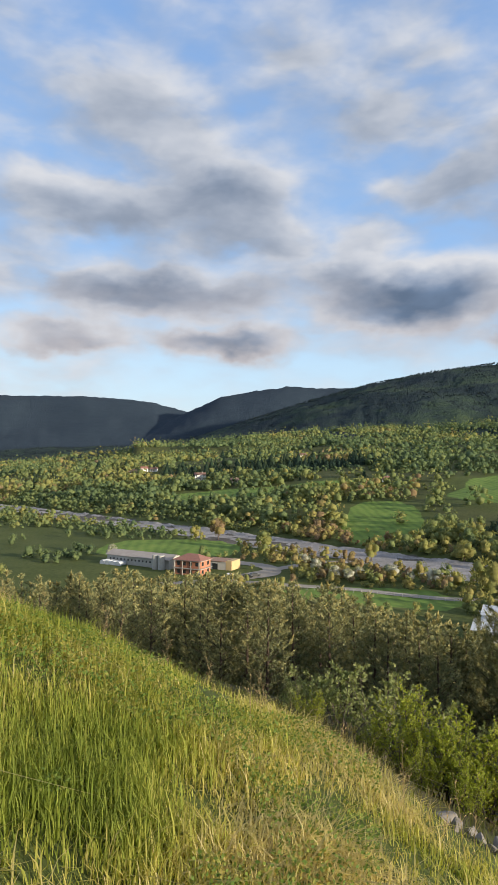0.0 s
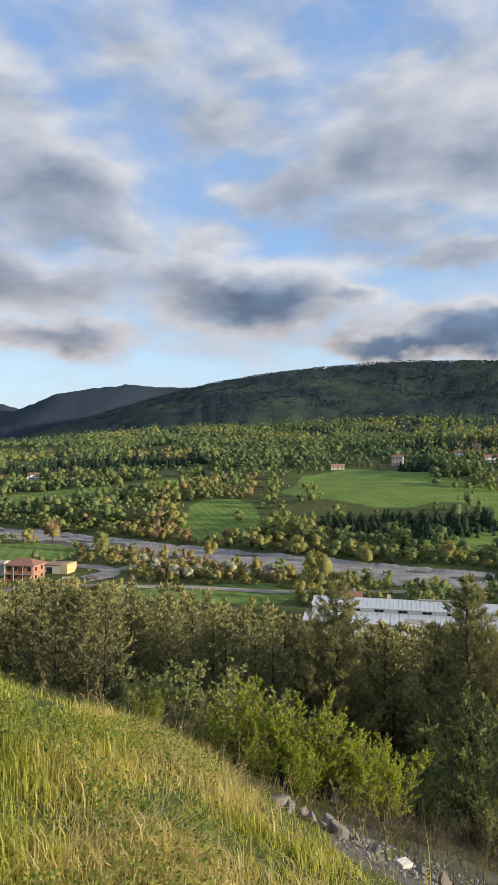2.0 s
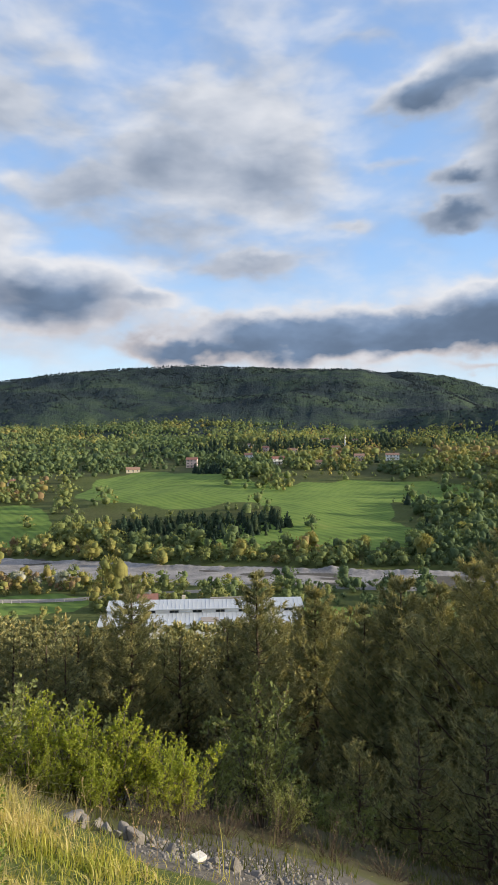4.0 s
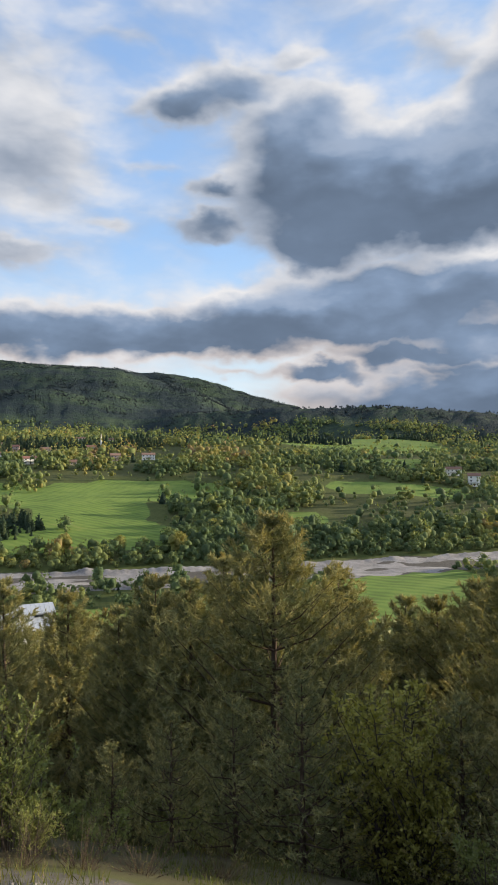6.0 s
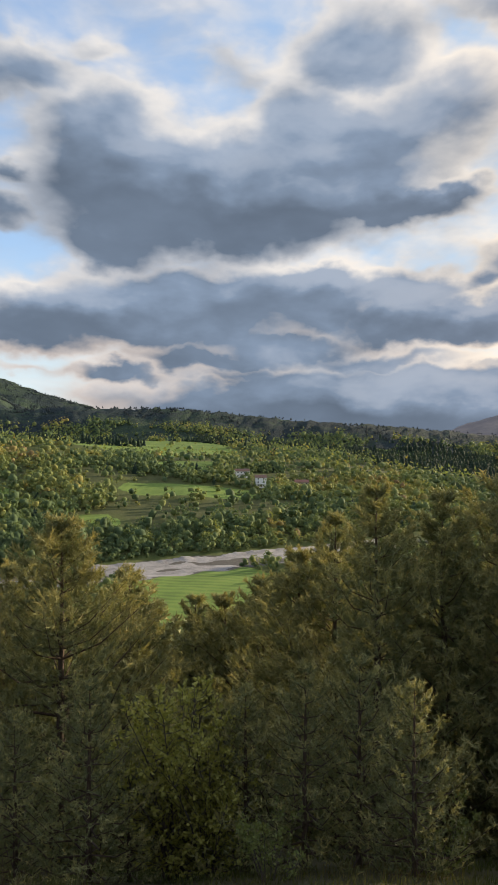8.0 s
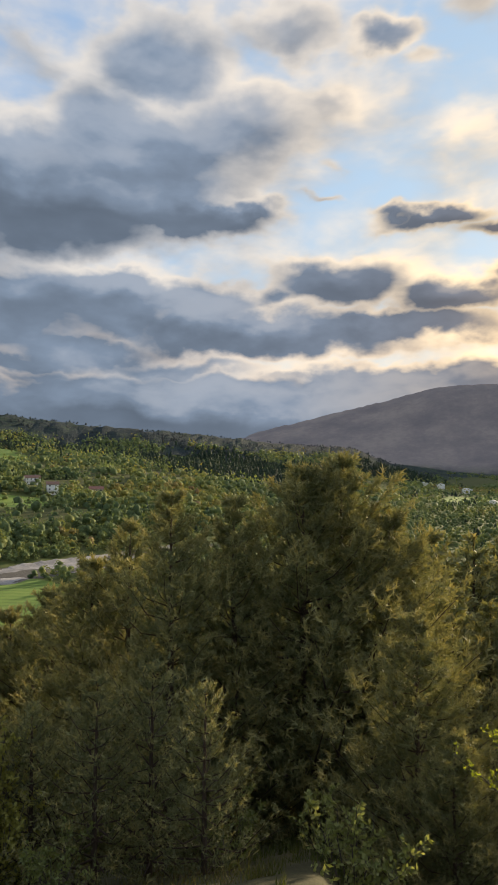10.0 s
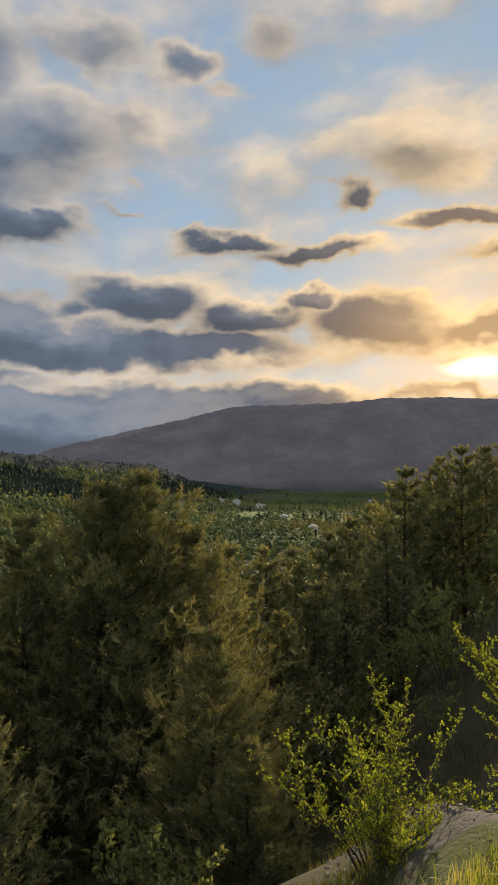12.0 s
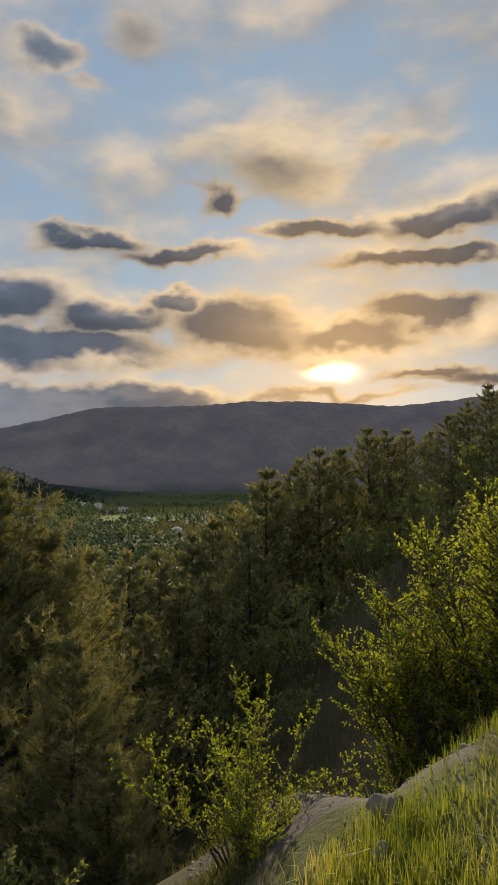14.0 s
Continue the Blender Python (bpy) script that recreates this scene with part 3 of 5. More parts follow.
def pine_meshes(seed, h, spread, per_branch, tuft, needles, whorls=20, bare=0.10, gap=0.0, limb=2):
    """Trunk, limbs and needles of a black pine."""
    rng = np.random.RandomState(seed)
    z = np.linspace(0, h, 12)
    bend = np.cumsum(rng.normal(0, 0.02, (12, 2)), 0) * h / 12
    trunk = np.c_[bend, z, 0.018 * h * (1 - z / h) ** 0.8 + 0.012]
    paths, base, dirs, tones = [], [], [], []
    heights = np.sort(np.concatenate([np.linspace(bare, 0.985, whorls)])) + rng.normal(0, .006, whorls)
    for q in heights:
        c = np.array([np.interp(q * h, z, trunk[:, 0]), np.interp(q * h, z, trunk[:, 1]), q * h])
        reach = spread * (1 - np.clip(q, 0, 1) ** 1.5) * (0.62 + 0.38 * min(1, (q + .05) / .3)) + 0.20
        turn = rng.uniform(0, 6.28)
        for b in range(5 if q < .9 else 4):
            if rng.rand() < gap:
                continue
            a = turn + b * 1.257 + rng.normal(0, .22)
            L = reach * rng.uniform(.62, 1.15)
            out = np.array([np.cos(a), np.sin(a), 0])
            lift = rng.uniform(.05, .3) + .5 * q
            t = np.linspace(0, 1, 5)[:, None]
            path = c + out * L * t + np.array([0, 0, 1]) * L * (lift * t + .22 * t ** 2.5 - .12 * np.sin(t * 3.1))
            path += np.r_[np.zeros((1, 3)), rng.normal(0, .035 * L, (4, 3))]
            rad = (.012 + .012 * L) * (1 - .85 * t)
            paths.append(np.c_[path, rad])
            n = max(3, int(per_branch * (0.35 + L / spread)))
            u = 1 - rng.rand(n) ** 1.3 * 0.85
            k = np.clip(u * 4, 0, 3.999)
            i = k.astype(int)
            p = path[i] * (1 - (k - i))[:, None] + path[i + 1] * (k - i)[:, None]
            cross = np.array([-out[1], out[0], 0])
            fan = rng.uniform(-1, 1, n)[:, None] * (0.42 * L * np.clip(1.15 - u, .12, 1))[:, None]
            p = p + cross * fan + np.c_[rng.normal(0, .05, (n, 2)) * L, np.abs(rng.normal(0, .09, n)) * L + np.abs(fan[:, 0]) * .15]
            base.append(p)
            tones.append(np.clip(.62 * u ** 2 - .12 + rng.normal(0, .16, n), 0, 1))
            dirs.append(unit(out * .55 + np.array([0, 0, .75]) + cross * np.sign(fan) * .35 + rng.normal(0, .28, (n, 3))))
    base.append(np.array([[trunk[-1, 0], trunk[-1, 1], h - .05 * k] for k in range(5)]))
    dirs.append(np.tile([[0, 0, 1.0]], (5, 1)))
    base, dirs = np.concatenate(base), np.concatenate(dirs)
    n = len(base)
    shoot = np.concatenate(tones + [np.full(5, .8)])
    B = np.repeat(base, needles, 0)
    A = np.repeat(dirs, needles, 0)
    along = np.tile(np.linspace(0, .75, needles), n)[:, None] * tuft
    D = unit(A * .75 + rng.normal(0, .62, (len(B), 3)))
    nv, nf = blades(B + A * along - D * tuft * .08, D, tuft * rng.uniform(.5, .85, len(B)), tuft * (.10 if needles > 9 else .15 if needles > 6 else .30), rng)
    tv, tf = tubes([trunk] + [p[::limb] for p in paths], 3)
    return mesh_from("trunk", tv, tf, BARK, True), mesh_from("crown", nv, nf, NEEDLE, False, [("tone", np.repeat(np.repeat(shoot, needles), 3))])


def shrub_meshes(seed, h, width, stems, twigs, per_twig, leaf, mat, bark=None, low=0.15):
    """Stems and leaves of a bush or small broad-leaved tree with several stems."""
    rng = np.random.RandomState(seed)
    paths, base, dirs = [], [], []
    for k in range(stems):
        a = rng.uniform(0, 6.28)
        lean = width * .5 * math.sqrt((k + .5) / stems) * rng.uniform(.7, 1.05)
        H = h * rng.uniform(.62, 1.0) * (1 - .25 * (lean / (width * .5)) ** 2)
        t = np.linspace(0, 1, 7)[:, None]
        path = np.array([math.cos(a), math.sin(a), 0]) * lean * (.18 + .82 * t ** 1.25) + np.array([0, 0, 1]) * H * t ** .92
        path += np.cumsum(rng.normal(0, .018 * h, (7, 3)), 0) * t
        paths.append(np.c_[path, (.009 * h) * (1 - .86 * t)])
        for j in range(twigs):
            u = rng.uniform(low, 1)
            q = u * 6
            i = min(int(q), 5)
            p = path[i] * (1 - (q - i)) + path[i + 1] * (q - i)
            L = h * rng.uniform(.10, .24) * (1.25 - .75 * u)
            d = unit(np.array([*rng.normal(0, 1, 2), rng.uniform(.25, 1.3)]))
            tp = p + d * L * np.linspace(0, 1, 3)[:, None] + np.array([0, 0, .15 * L]) * np.linspace(0, 1, 3)[:, None] ** 2
            paths.append(np.c_[tp, np.array([.0028, .002, .001]) * h])
            n = per_twig
            f = rng.uniform(.1, 1.05, n)[:, None]
            base.append(p + d * L * f + np.array([0, 0, .15 * L]) * f ** 2)
            dirs.append(unit(d * .6 + rng.normal(0, .75, (n, 3)) + np.array([0, 0, .25])))
    base, dirs = np.concatenate(base), np.concatenate(dirs)
    lv, lf = leaves(base, dirs, leaf, leaf * .55, rng)
    sv, sf = tubes(paths, 3)
    return mesh_from("trunk", sv, sf, bark or TWIG, True), mesh_from("crown", lv, lf, mat)


def plant(name, meshes, names, m, label, category, group=""):
    ob = thing(name, m, label, category, group)
    for n, me in zip(names, meshes):
        part(n, me, None, ob)
    return ob


def stand(az, r, size=1.0, turn=0.0, sink=0.1, lean=0.0):
    p = spot(az, r)
    return Matrix.LocRotScale((p.x, p.y, p.z - sink), Euler((lean, lean * .6, turn)), (size, size, size))


def upto(az, r, top, h):
    """Scale that brings a tree of height h, rooted on the ground there, to the height angle top."""
    p = spot(az, r)
    return max(0.25, (EYE[2] + r * math.tan(radians(top)) - p.z + 0.1) / h)


PINE = ("trunk", "crown")
BUSH = ("trunk", "crown")
near_pine = [pine_meshes(11, 12, 4.9, 46, .38, 13, 26, .02), pine_meshes(12, 12, 4.1, 40, .38, 13, 25, .03, .04), pine_meshes(13, 12, 3.4, 36, .37, 13, 24, .04, .07)]
spur_pine = [pine_meshes(25 + k, 12, 3.9 + .3 * (k % 2), 20, .52, 4, 17, .03, .03, 4) for k in range(4)]
young_pine = [pine_meshes(15 + k, 5, 1.9, 24, .19, 7, 14, .03, .05) for k in range(3)]
mid_pine = [pine_meshes(20 + k, 12, 3.0 + .3 * (k % 3), 13, .46, 6, 16, .05, .06, 4) for k in range(5)]
far_pine = [pine_meshes(30 + k, 12, 3.0 + .3 * (k % 3), 7, .62, 4, 12, .08, .04, 4) for k in range(4)]

# pines close below the viewer: heading, distance, height angle of the top, kind
CLOSE = [
    (-17.6, 27, -12.2, 2), (-30.8, 24, -12.1, 2), (-36.8, 27, -13.4, 1), (-41.5, 23, -15.3, 2), (-45.3, 22, -12.4, 1), (-57.7, 18, -6.5, 0),
    (-48.8, 20, -13.0, 2), (-71.0, 26, -14.5, 2), (-74.2, 27, -14.2, 1), (-82.0, 21, -9.6, 1), (-85.3, 20, -6.4, 2), (-89.9, 17, -3.5, 2),
    (-103.6, 19, -.6, 0), (-107.6, 20, .4, 0), (-112.0, 20, -5.0, 1), (-96.5, 18, -4.0, 2), (-64.5, 22, -11.5, 1), (-52.5, 22, -10.5, 1), (-78.0, 25, -12.5, 0), (-115, 14, -15, 1), (-118.5, 12.5, -24.5, 1),
    (-47.0, 12.5, -25, 2), (-53.5, 12, -24, 1), (-60.5, 11.5, -22, 2), (-64.5, 12, -27, 1), (-76.5, 12, -23, 2), (-82.5, 11.5, -21, 1), (-88, 12, -20, 2), (-93.5, 11, -22, 1),
    (-41, 13.5, -27, 1)]
for k, (az, r, top, kind) in enumerate(CLOSE):
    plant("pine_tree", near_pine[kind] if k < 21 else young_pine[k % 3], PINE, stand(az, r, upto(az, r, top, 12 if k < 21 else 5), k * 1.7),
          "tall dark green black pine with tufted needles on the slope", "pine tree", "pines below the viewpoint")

# pines of the spur that climbs towards the sun
SPUR = [
    (-116.4, 32, -7.2, 1), (-120.5, 34, -7.3, 2), (-113.5, 28, -9.5, 0), (-118.4, 26, -12.5, 1), (-123.5, 38, -7.2, 0), (-126.8, 44, -5.5, 2), (-129.0, 50, -4.2, 1),
    (-131.5, 54, -2.8, 3), (-134.6, 46, 1.0, 4), (-138.0, 50, 2.2, 2), (-140.2, 48, 3.2, 1), (-142.4, 52, 3.3, 3), (-145.2, 50, 5.4, 0), (-147.2, 52, 5.2, 2),
    (-149.0, 54, 5.2, 4), (-151.4, 50, 5.0, 1), (-153.4, 46, 6.6, 3), (-155.0, 44, 7.8, 2), (-157.2, 42, 9.4, 0), (-159.5, 40, 10.0, 1), (-162, 40, 9, 4),
    (-136.5, 58, -.2, 0), (-132.8, 40, -5.0, 3), (-125.5, 33, -10.5, 4), (-128.5, 36, -9.5, 0), (-122.0, 27, -13.5, 3)]
for k, (az, r, top, kind) in enumerate(SPUR):
    plant("pine_tree", spur_pine[kind % 4], PINE, stand(az, r, upto(az, r, top, 12), k * 2.1),
          "dark pine on the rising spur against the evening sky", "pine tree", "pines on the spur")

# planted pine wood below: rows down the slope
rng = np.random.RandomState(5)
wood_spots = []
for az in np.arange(34, -128, -1.55):
    for r in (24, 30, 37, 45, 54, 64, 76, 88):
        a, q = az + rng.normal(0, .7), r * rng.uniform(.92, 1.08)
        if az < -14 and r < 29 or az < -100 and r < 40 or az < -112 and r < 60:
            continue
        p = spot(a, q)
        if p.z < FLOOR + 5 or rng.rand() < .18:
            continue
        # tops stay below the line of sight to the barn and the fields
        limit = np.interp(a, (-130, -118, -105, -92, -80, -70, -58, -45, -30, -15, 0, 12, 34), (-8, -9, -10, -13, -13.5, -15.6, -14.5, -15.2, -16.6, -16.8, -13.4, -12.2, -11.6))
        size = min(rng.uniform(.95, 1.75), (EYE[2] + q * math.tan(radians(limit + rng.uniform(-1.2, .4))) - p.z) / 12)
        if size > .36:
            wood_spots.append((a, q, size))
random.Random(3).shuffle(wood_spots)
for k, (az, r, size) in enumerate(wood_spots[:290]):
    plant("pine_tree", mid_pine[k % 5] if r < 42 else far_pine[k % 4], PINE, stand(az, r, size, k * 1.3),
          "dense green pine of the planted wood on the hillside", "pine tree", "planted pine wood")

CLEAR = []  # plots kept free of trees: x, y, radius

# ---- buildings ----
PLASTER = [plain("white_plaster", (.84, .83, .81), .85, .12, 2.0), plain("cream_plaster", (.62, .54, .42), .85, .15, 2.0), plain("pink_plaster", (.64, .50, .46), .85, .15, 2.0)]
TILE = [plain("red_tile", (.27, .135, .105), .8, .35, .8), plain("orange_tile", (.32, .20, .145), .8, .35, .8), plain("brown_tile", (.22, .13, .10), .8, .35, .8)]
WHITE_METAL = plain("white_sheet_roof", (.50, .53, .57), .5, .10, 6.0, bumps=.01)
GREY_SHEET = plain("weathered_sheet_roof", (.36, .32, .29), .8, .35, 3.0)
CONCRETE = plain("raw_concrete", (.33, .31, .28), .9, .3, 1.2)
BRICK = plain("hollow_brick", (.38, .17, .105), .9, .35, .6)
WALL_GREY = plain("grey_wall", (.46, .45, .42), .9, .25, 2.0)
ASPHALT = plain("worn_track", (.30, .27, .235), .95, .3, 3.0)
DARK = plain("dark_glass", (.03, .035, .04), .25, .1, 1.0, bumps=0, spec=.5)
FRAME = plain("window_frame", (.6, .6, .58), .6, .1, 1.0, bumps=0)
WOODEN = plain("brown_wood", (.16, .095, .06), .8, .35, .5)


def gable(bm, w, d, z, rise, over=.5, thick=.22):
    """Two roof slopes with thickness; the ridge runs along x."""
    for sgn in (-1, 1):
        e = d / 2 + over
        x0, x1 = -w / 2 - over, w / 2 + over
        drop = rise * over / (d / 2)
        pts = [(x0, sgn * e, z - drop), (x1, sgn * e, z - drop), (x1, 0, z + rise), (x0, 0, z + rise)]
        lo = [bm.verts.new(p) for p in pts]
        hi = [bm.verts.new((p[0], p[1], p[2] + thick)) for p in pts]
        quads = [(hi[0], hi[1], hi[2], hi[3]), (lo[3], lo[2], lo[1], lo[0])] + [(lo[i], lo[(i + 1) % 4], hi[(i + 1) % 4], hi[i]) for i in range(4)]
        for q in quads:
            bm.faces.new(q)
    bmesh.ops.recalc_face_normals(bm, faces=bm.faces)
    return bm


def walls(w, d, h, rise):
    bm = boxed((-w / 2, -d / 2, -1.5), (w / 2, d / 2, h))
    if rise:
        a = [bm.verts.new(p) for p in ((-w / 2, -d / 2 + .02, h), (-w / 2, d / 2 - .02, h), (-w / 2, 0, h + rise - .05))]
        b = [bm.verts.new(p) for p in ((w / 2, -d / 2 + .02, h), (w / 2, d / 2 - .02, h), (w / 2, 0, h + rise - .05))]
        bm.faces.new(a)
        bm.faces.new(b[::-1])
    return bm


def window(parent, x, y, z, w, h, face):
    """face: 0 on the long side, 1 on the gable."""
    f = boxed((-w / 2, -.06, -h / 2), (w / 2, .06, h / 2))
    ob = part("window", f, FRAME, parent)
    ob.matrix_basis = pose(x, y, z, 0, 0, 90 * face)
    for s in (-1, 1):
        g = boxed((-w / 4 + .05, -.075, -h / 2 + .08), (w / 4 - .05, .075, h / 2 - .08))
        q = part("pane", g, DARK, ob, "dark window pane")
        q.matrix_basis = pose(s * w / 4, 0, 0)


def house(x, y, turn, w, d, storeys, wall, roof, label, rise=2.2, name="house", group="village houses", balcony=False):
    z = float(land(x, y))
    h = storeys * 2.9
    ob = thing(name, pose(x, y, z, 0, 0, turn), label, "house", group)
    part("wall", walls(w, d, h, rise), wall, ob)
    part("roof", gable(bmesh.new(), w, d, h, rise), roof, ob)
    for s in range(storeys):
        n = max(2, int(w / 3.4))
        for k in range(n):
            for side in (-1, 1):
                window(ob, (k + .5) / n * w - w / 2, side * d / 2, s * 2.9 + 1.6, 1.3, 1.35, 0)
        for side in (-1, 1):
            for q in (-.24, .24):
                window(ob, side * w / 2, q * d, s * 2.9 + 1.6, 1.2, 1.35, 1)
    part("door", boxed((w * .02 - .5, -d / 2 - .05, 0), (w * .02 + .5, -d / 2 + .05, 2.1)), WOODEN, ob)
    part("chimney", boxed((w * .2, -.35, h + rise * .5), (w * .2 + .7, .35, h + rise + 1.1)), CONCRETE, ob)
    if balcony:
        part("balcony", boxed((-w * .3, -d / 2 - 1.3, 2.7), (w * .3, -d / 2 - .02, 2.9)), CONCRETE, ob)
    CLEAR.append((x, y, max(w, d) * .75))
    q = math.hypot(x, y)
    for back in (12, 24, 36):
        CLEAR.append((x - x / q * back, y - y / q * back, max(w, d) * .55))
    return ob


# x, y, turn, width, depth, storeys, wall, roof, words
VILLAGE = [
    (241, 543, -30, 11.5, 9, 3, 2, 0, "tall pale pink village house with a red roof"), (170, 528, -15, 13, 8, 1, 1, 1, "low cream farmhouse with an orange tiled roof"),
    (307, 533, -35, 10, 9, 3, 0, 2, "white three-storey house at the field edge"), (311, 480, -20, 13, 9, 2, 0, 0, "white house with a red tiled roof above the field"),
    (388, 631, -40, 10, 9, 2, 2, 0, "pink village house among trees"), (399, 581, -30, 12, 9, 2, 1, 1, "cream village house with an orange roof"),
    (545, 700, -40, 15, 10, 2, 0, 2, "long white building high in the village"), (417, 474, -35, 11, 9, 2, 2, 1, "pink house with an orange roof"),
    (407, 500, -50, 8, 7, 2, 1, 1, "small cream house with an orange roof"), (457, 462, -40, 15, 10, 2, 0, 1, "wide white house with an orange tiled roof"),
    (338, 446, -30, 7, 6, 1, 1, 2, "small brown-roofed farm building"), (404, 697, -30, 9, 8, 1, 0, 1, "low white house in the woods"),
    (541, 625, -45, 9, 8, 2, 0, 2, "white house behind brown spring trees"), (-139, 591, 15, 12, 9, 2, 0, 2, "white farmhouse across the river"),
    (-95, 556, 5, 10, 8, 1, 1, 1, "cream cottage across the river"), (-34, 778, 0, 14, 9, 2, 1, 2, "large house high on the wooded slope"),
    (52, 495, -10, 6, 6, 1, 0, 0, "small white hut at the wood's edge"), (-246, 668, 20, 10, 8, 1, 0, 1, "white house far down the valley"),
    (-228, 662, 25, 9, 8, 2, 0, 0, "white house with a red roof down the valley"), (-219, 672, 10, 9, 8, 1, 0, 2, "low white house down the valley"),
    (529, 133, -62, 14, 9, 2, 0, 2, "white farmhouse with a double roof among trees"), (488, 105, -75, 10, 9, 3, 0, 2, "white three-storey house above the river wood"),
    (528, 73, -80, 13, 8, 1, 1, 0, "red-roofed farm building behind trees")]
for x, y, turn, w, d, st, wl, rf, words in VILLAGE:
    house(x, y, turn, w, d, st, PLASTER[wl], TILE[rf], words, balcony=st > 1)

# mosque with a slim minaret
mosque = house(450, 557, -40, 12, 11, 2, PLASTER[0], TILE[0], "white village mosque beside a slim minaret", 2.6, "mosque", "")
mosque["category"] = "mosque"
mz = float(land(461, 551))
mina = thing("minaret", pose(461, 551, mz), "slim white minaret with a pointed grey cap", "minaret")
bm = bmesh.new()
bmesh.ops.create_cone(bm, cap_ends=True, segments=12, radius1=1.1, radius2=.9, depth=20, matrix=Matrix.Translation((0, 0, 9)))
part("shaft", bm, PLASTER[0], mina)
bm = bmesh.new()
bmesh.ops.create_cone(bm, cap_ends=True, segments=12, radius1=1.0, radius2=1.6, depth=.9, matrix=Matrix.Translation((0, 0, 15)))
part("balcony", bm, PLASTER[0], mina)
bm = bmesh.new()
bmesh.ops.create_cone(bm, cap_ends=True, segments=12, radius1=1.15, radius2=.05, depth=4.5, matrix=Matrix.Translation((0, 0, 21.2)))
part("cap", bm, GREY_SHEET, mina, "grey pointed cap")

# factory sheds far down the valley
for x, y, turn, w, d, h in ((905, -520, -25, 34, 16, 7), (950, -492, -25, 26, 14, 9), (975, -470, -20, 22, 14, 6), (616, -390, -30, 18, 9, 4), (1055, -925, -40, 26, 12, 6), (441, -313, -30, 14, 8, 4)):
    z = float(land(x, y))
    ob = thing("shed", pose(x, y, z, 0, 0, turn), "white industrial shed on the valley floor", "shed", "far sheds")
    part("wall", walls(w, d, h, 1.6), PLASTER[0], ob)
    part("roof", gable(bmesh.new(), w, d, h, 1.6), WHITE_METAL, ob)
    for k in range(int(w / 5)):
        window(ob, (k + .5) / int(w / 5) * w - w / 2, d / 2, h * .6, 2.0, 1.2, 0)
    CLEAR.append((x, y, w * .8))


def ribs(bm, x0, x1, y0, z0, y1, z1, step, r=.035):
    """Standing seams of a sheet roof."""
    n = max(1, int((x1 - x0) / step))
    for k in range(n + 1 if x1 > x0 else 1):
        x = x0 + (x1 - x0) * k / n
        v = [bm.verts.new(p) for p in ((x - r, y0, z0), (x + r, y0, z0), (x + r, y1, z1), (x - r, y1, z1), (x, y0, z0 + .05), (x, y1, z1 + .05))]
        bm.faces.new((v[0], v[4], v[5], v[3]))
        bm.faces.new((v[4], v[1], v[2], v[5]))
    return bm


def slab_roof(x0, x1, y0, z0, y1, z1, thick=.18):
    bm = bmesh.new()
    lo = [bm.verts.new(p) for p in ((x0, y0, z0), (x1, y0, z0), (x1, y1, z1), (x0, y1, z1))]
    hi = [bm.verts.new((v.co.x, v.co.y, v.co.z + thick)) for v in lo]
    for q in [hi, lo[::-1]] + [(lo[i], lo[(i + 1) % 4], hi[(i + 1) % 4], hi[i]) for i in range(4)]:
        bm.faces.new(q)
    bmesh.ops.recalc_face_normals(bm, faces=bm.faces)
    return bm


def seamed_roof(name, parent, label, x0, x1, y0, z0, y1, z1, thick=.18, step=1.1):
    """A sheet roof with each standing seam as a piece of its own."""
    roof = part(name, slab_roof(x0, x1, y0, z0, y1, z1, thick), WHITE_METAL, parent, label)
    seam = bpy.data.meshes.new("seam")
    bm = ribs(bmesh.new(), 0, 0, y0, z0 + thick, y1, z1 + thick, step)
    bm.to_mesh(seam)
    bm.free()
    seam.materials.append(WHITE_METAL)
    n = int((x1 - x0) / step)
    for k in range(n + 1):
        part("seam", seam, None, roof).location.x = x0 + .05 + (x1 - x0 - .1) * k / n


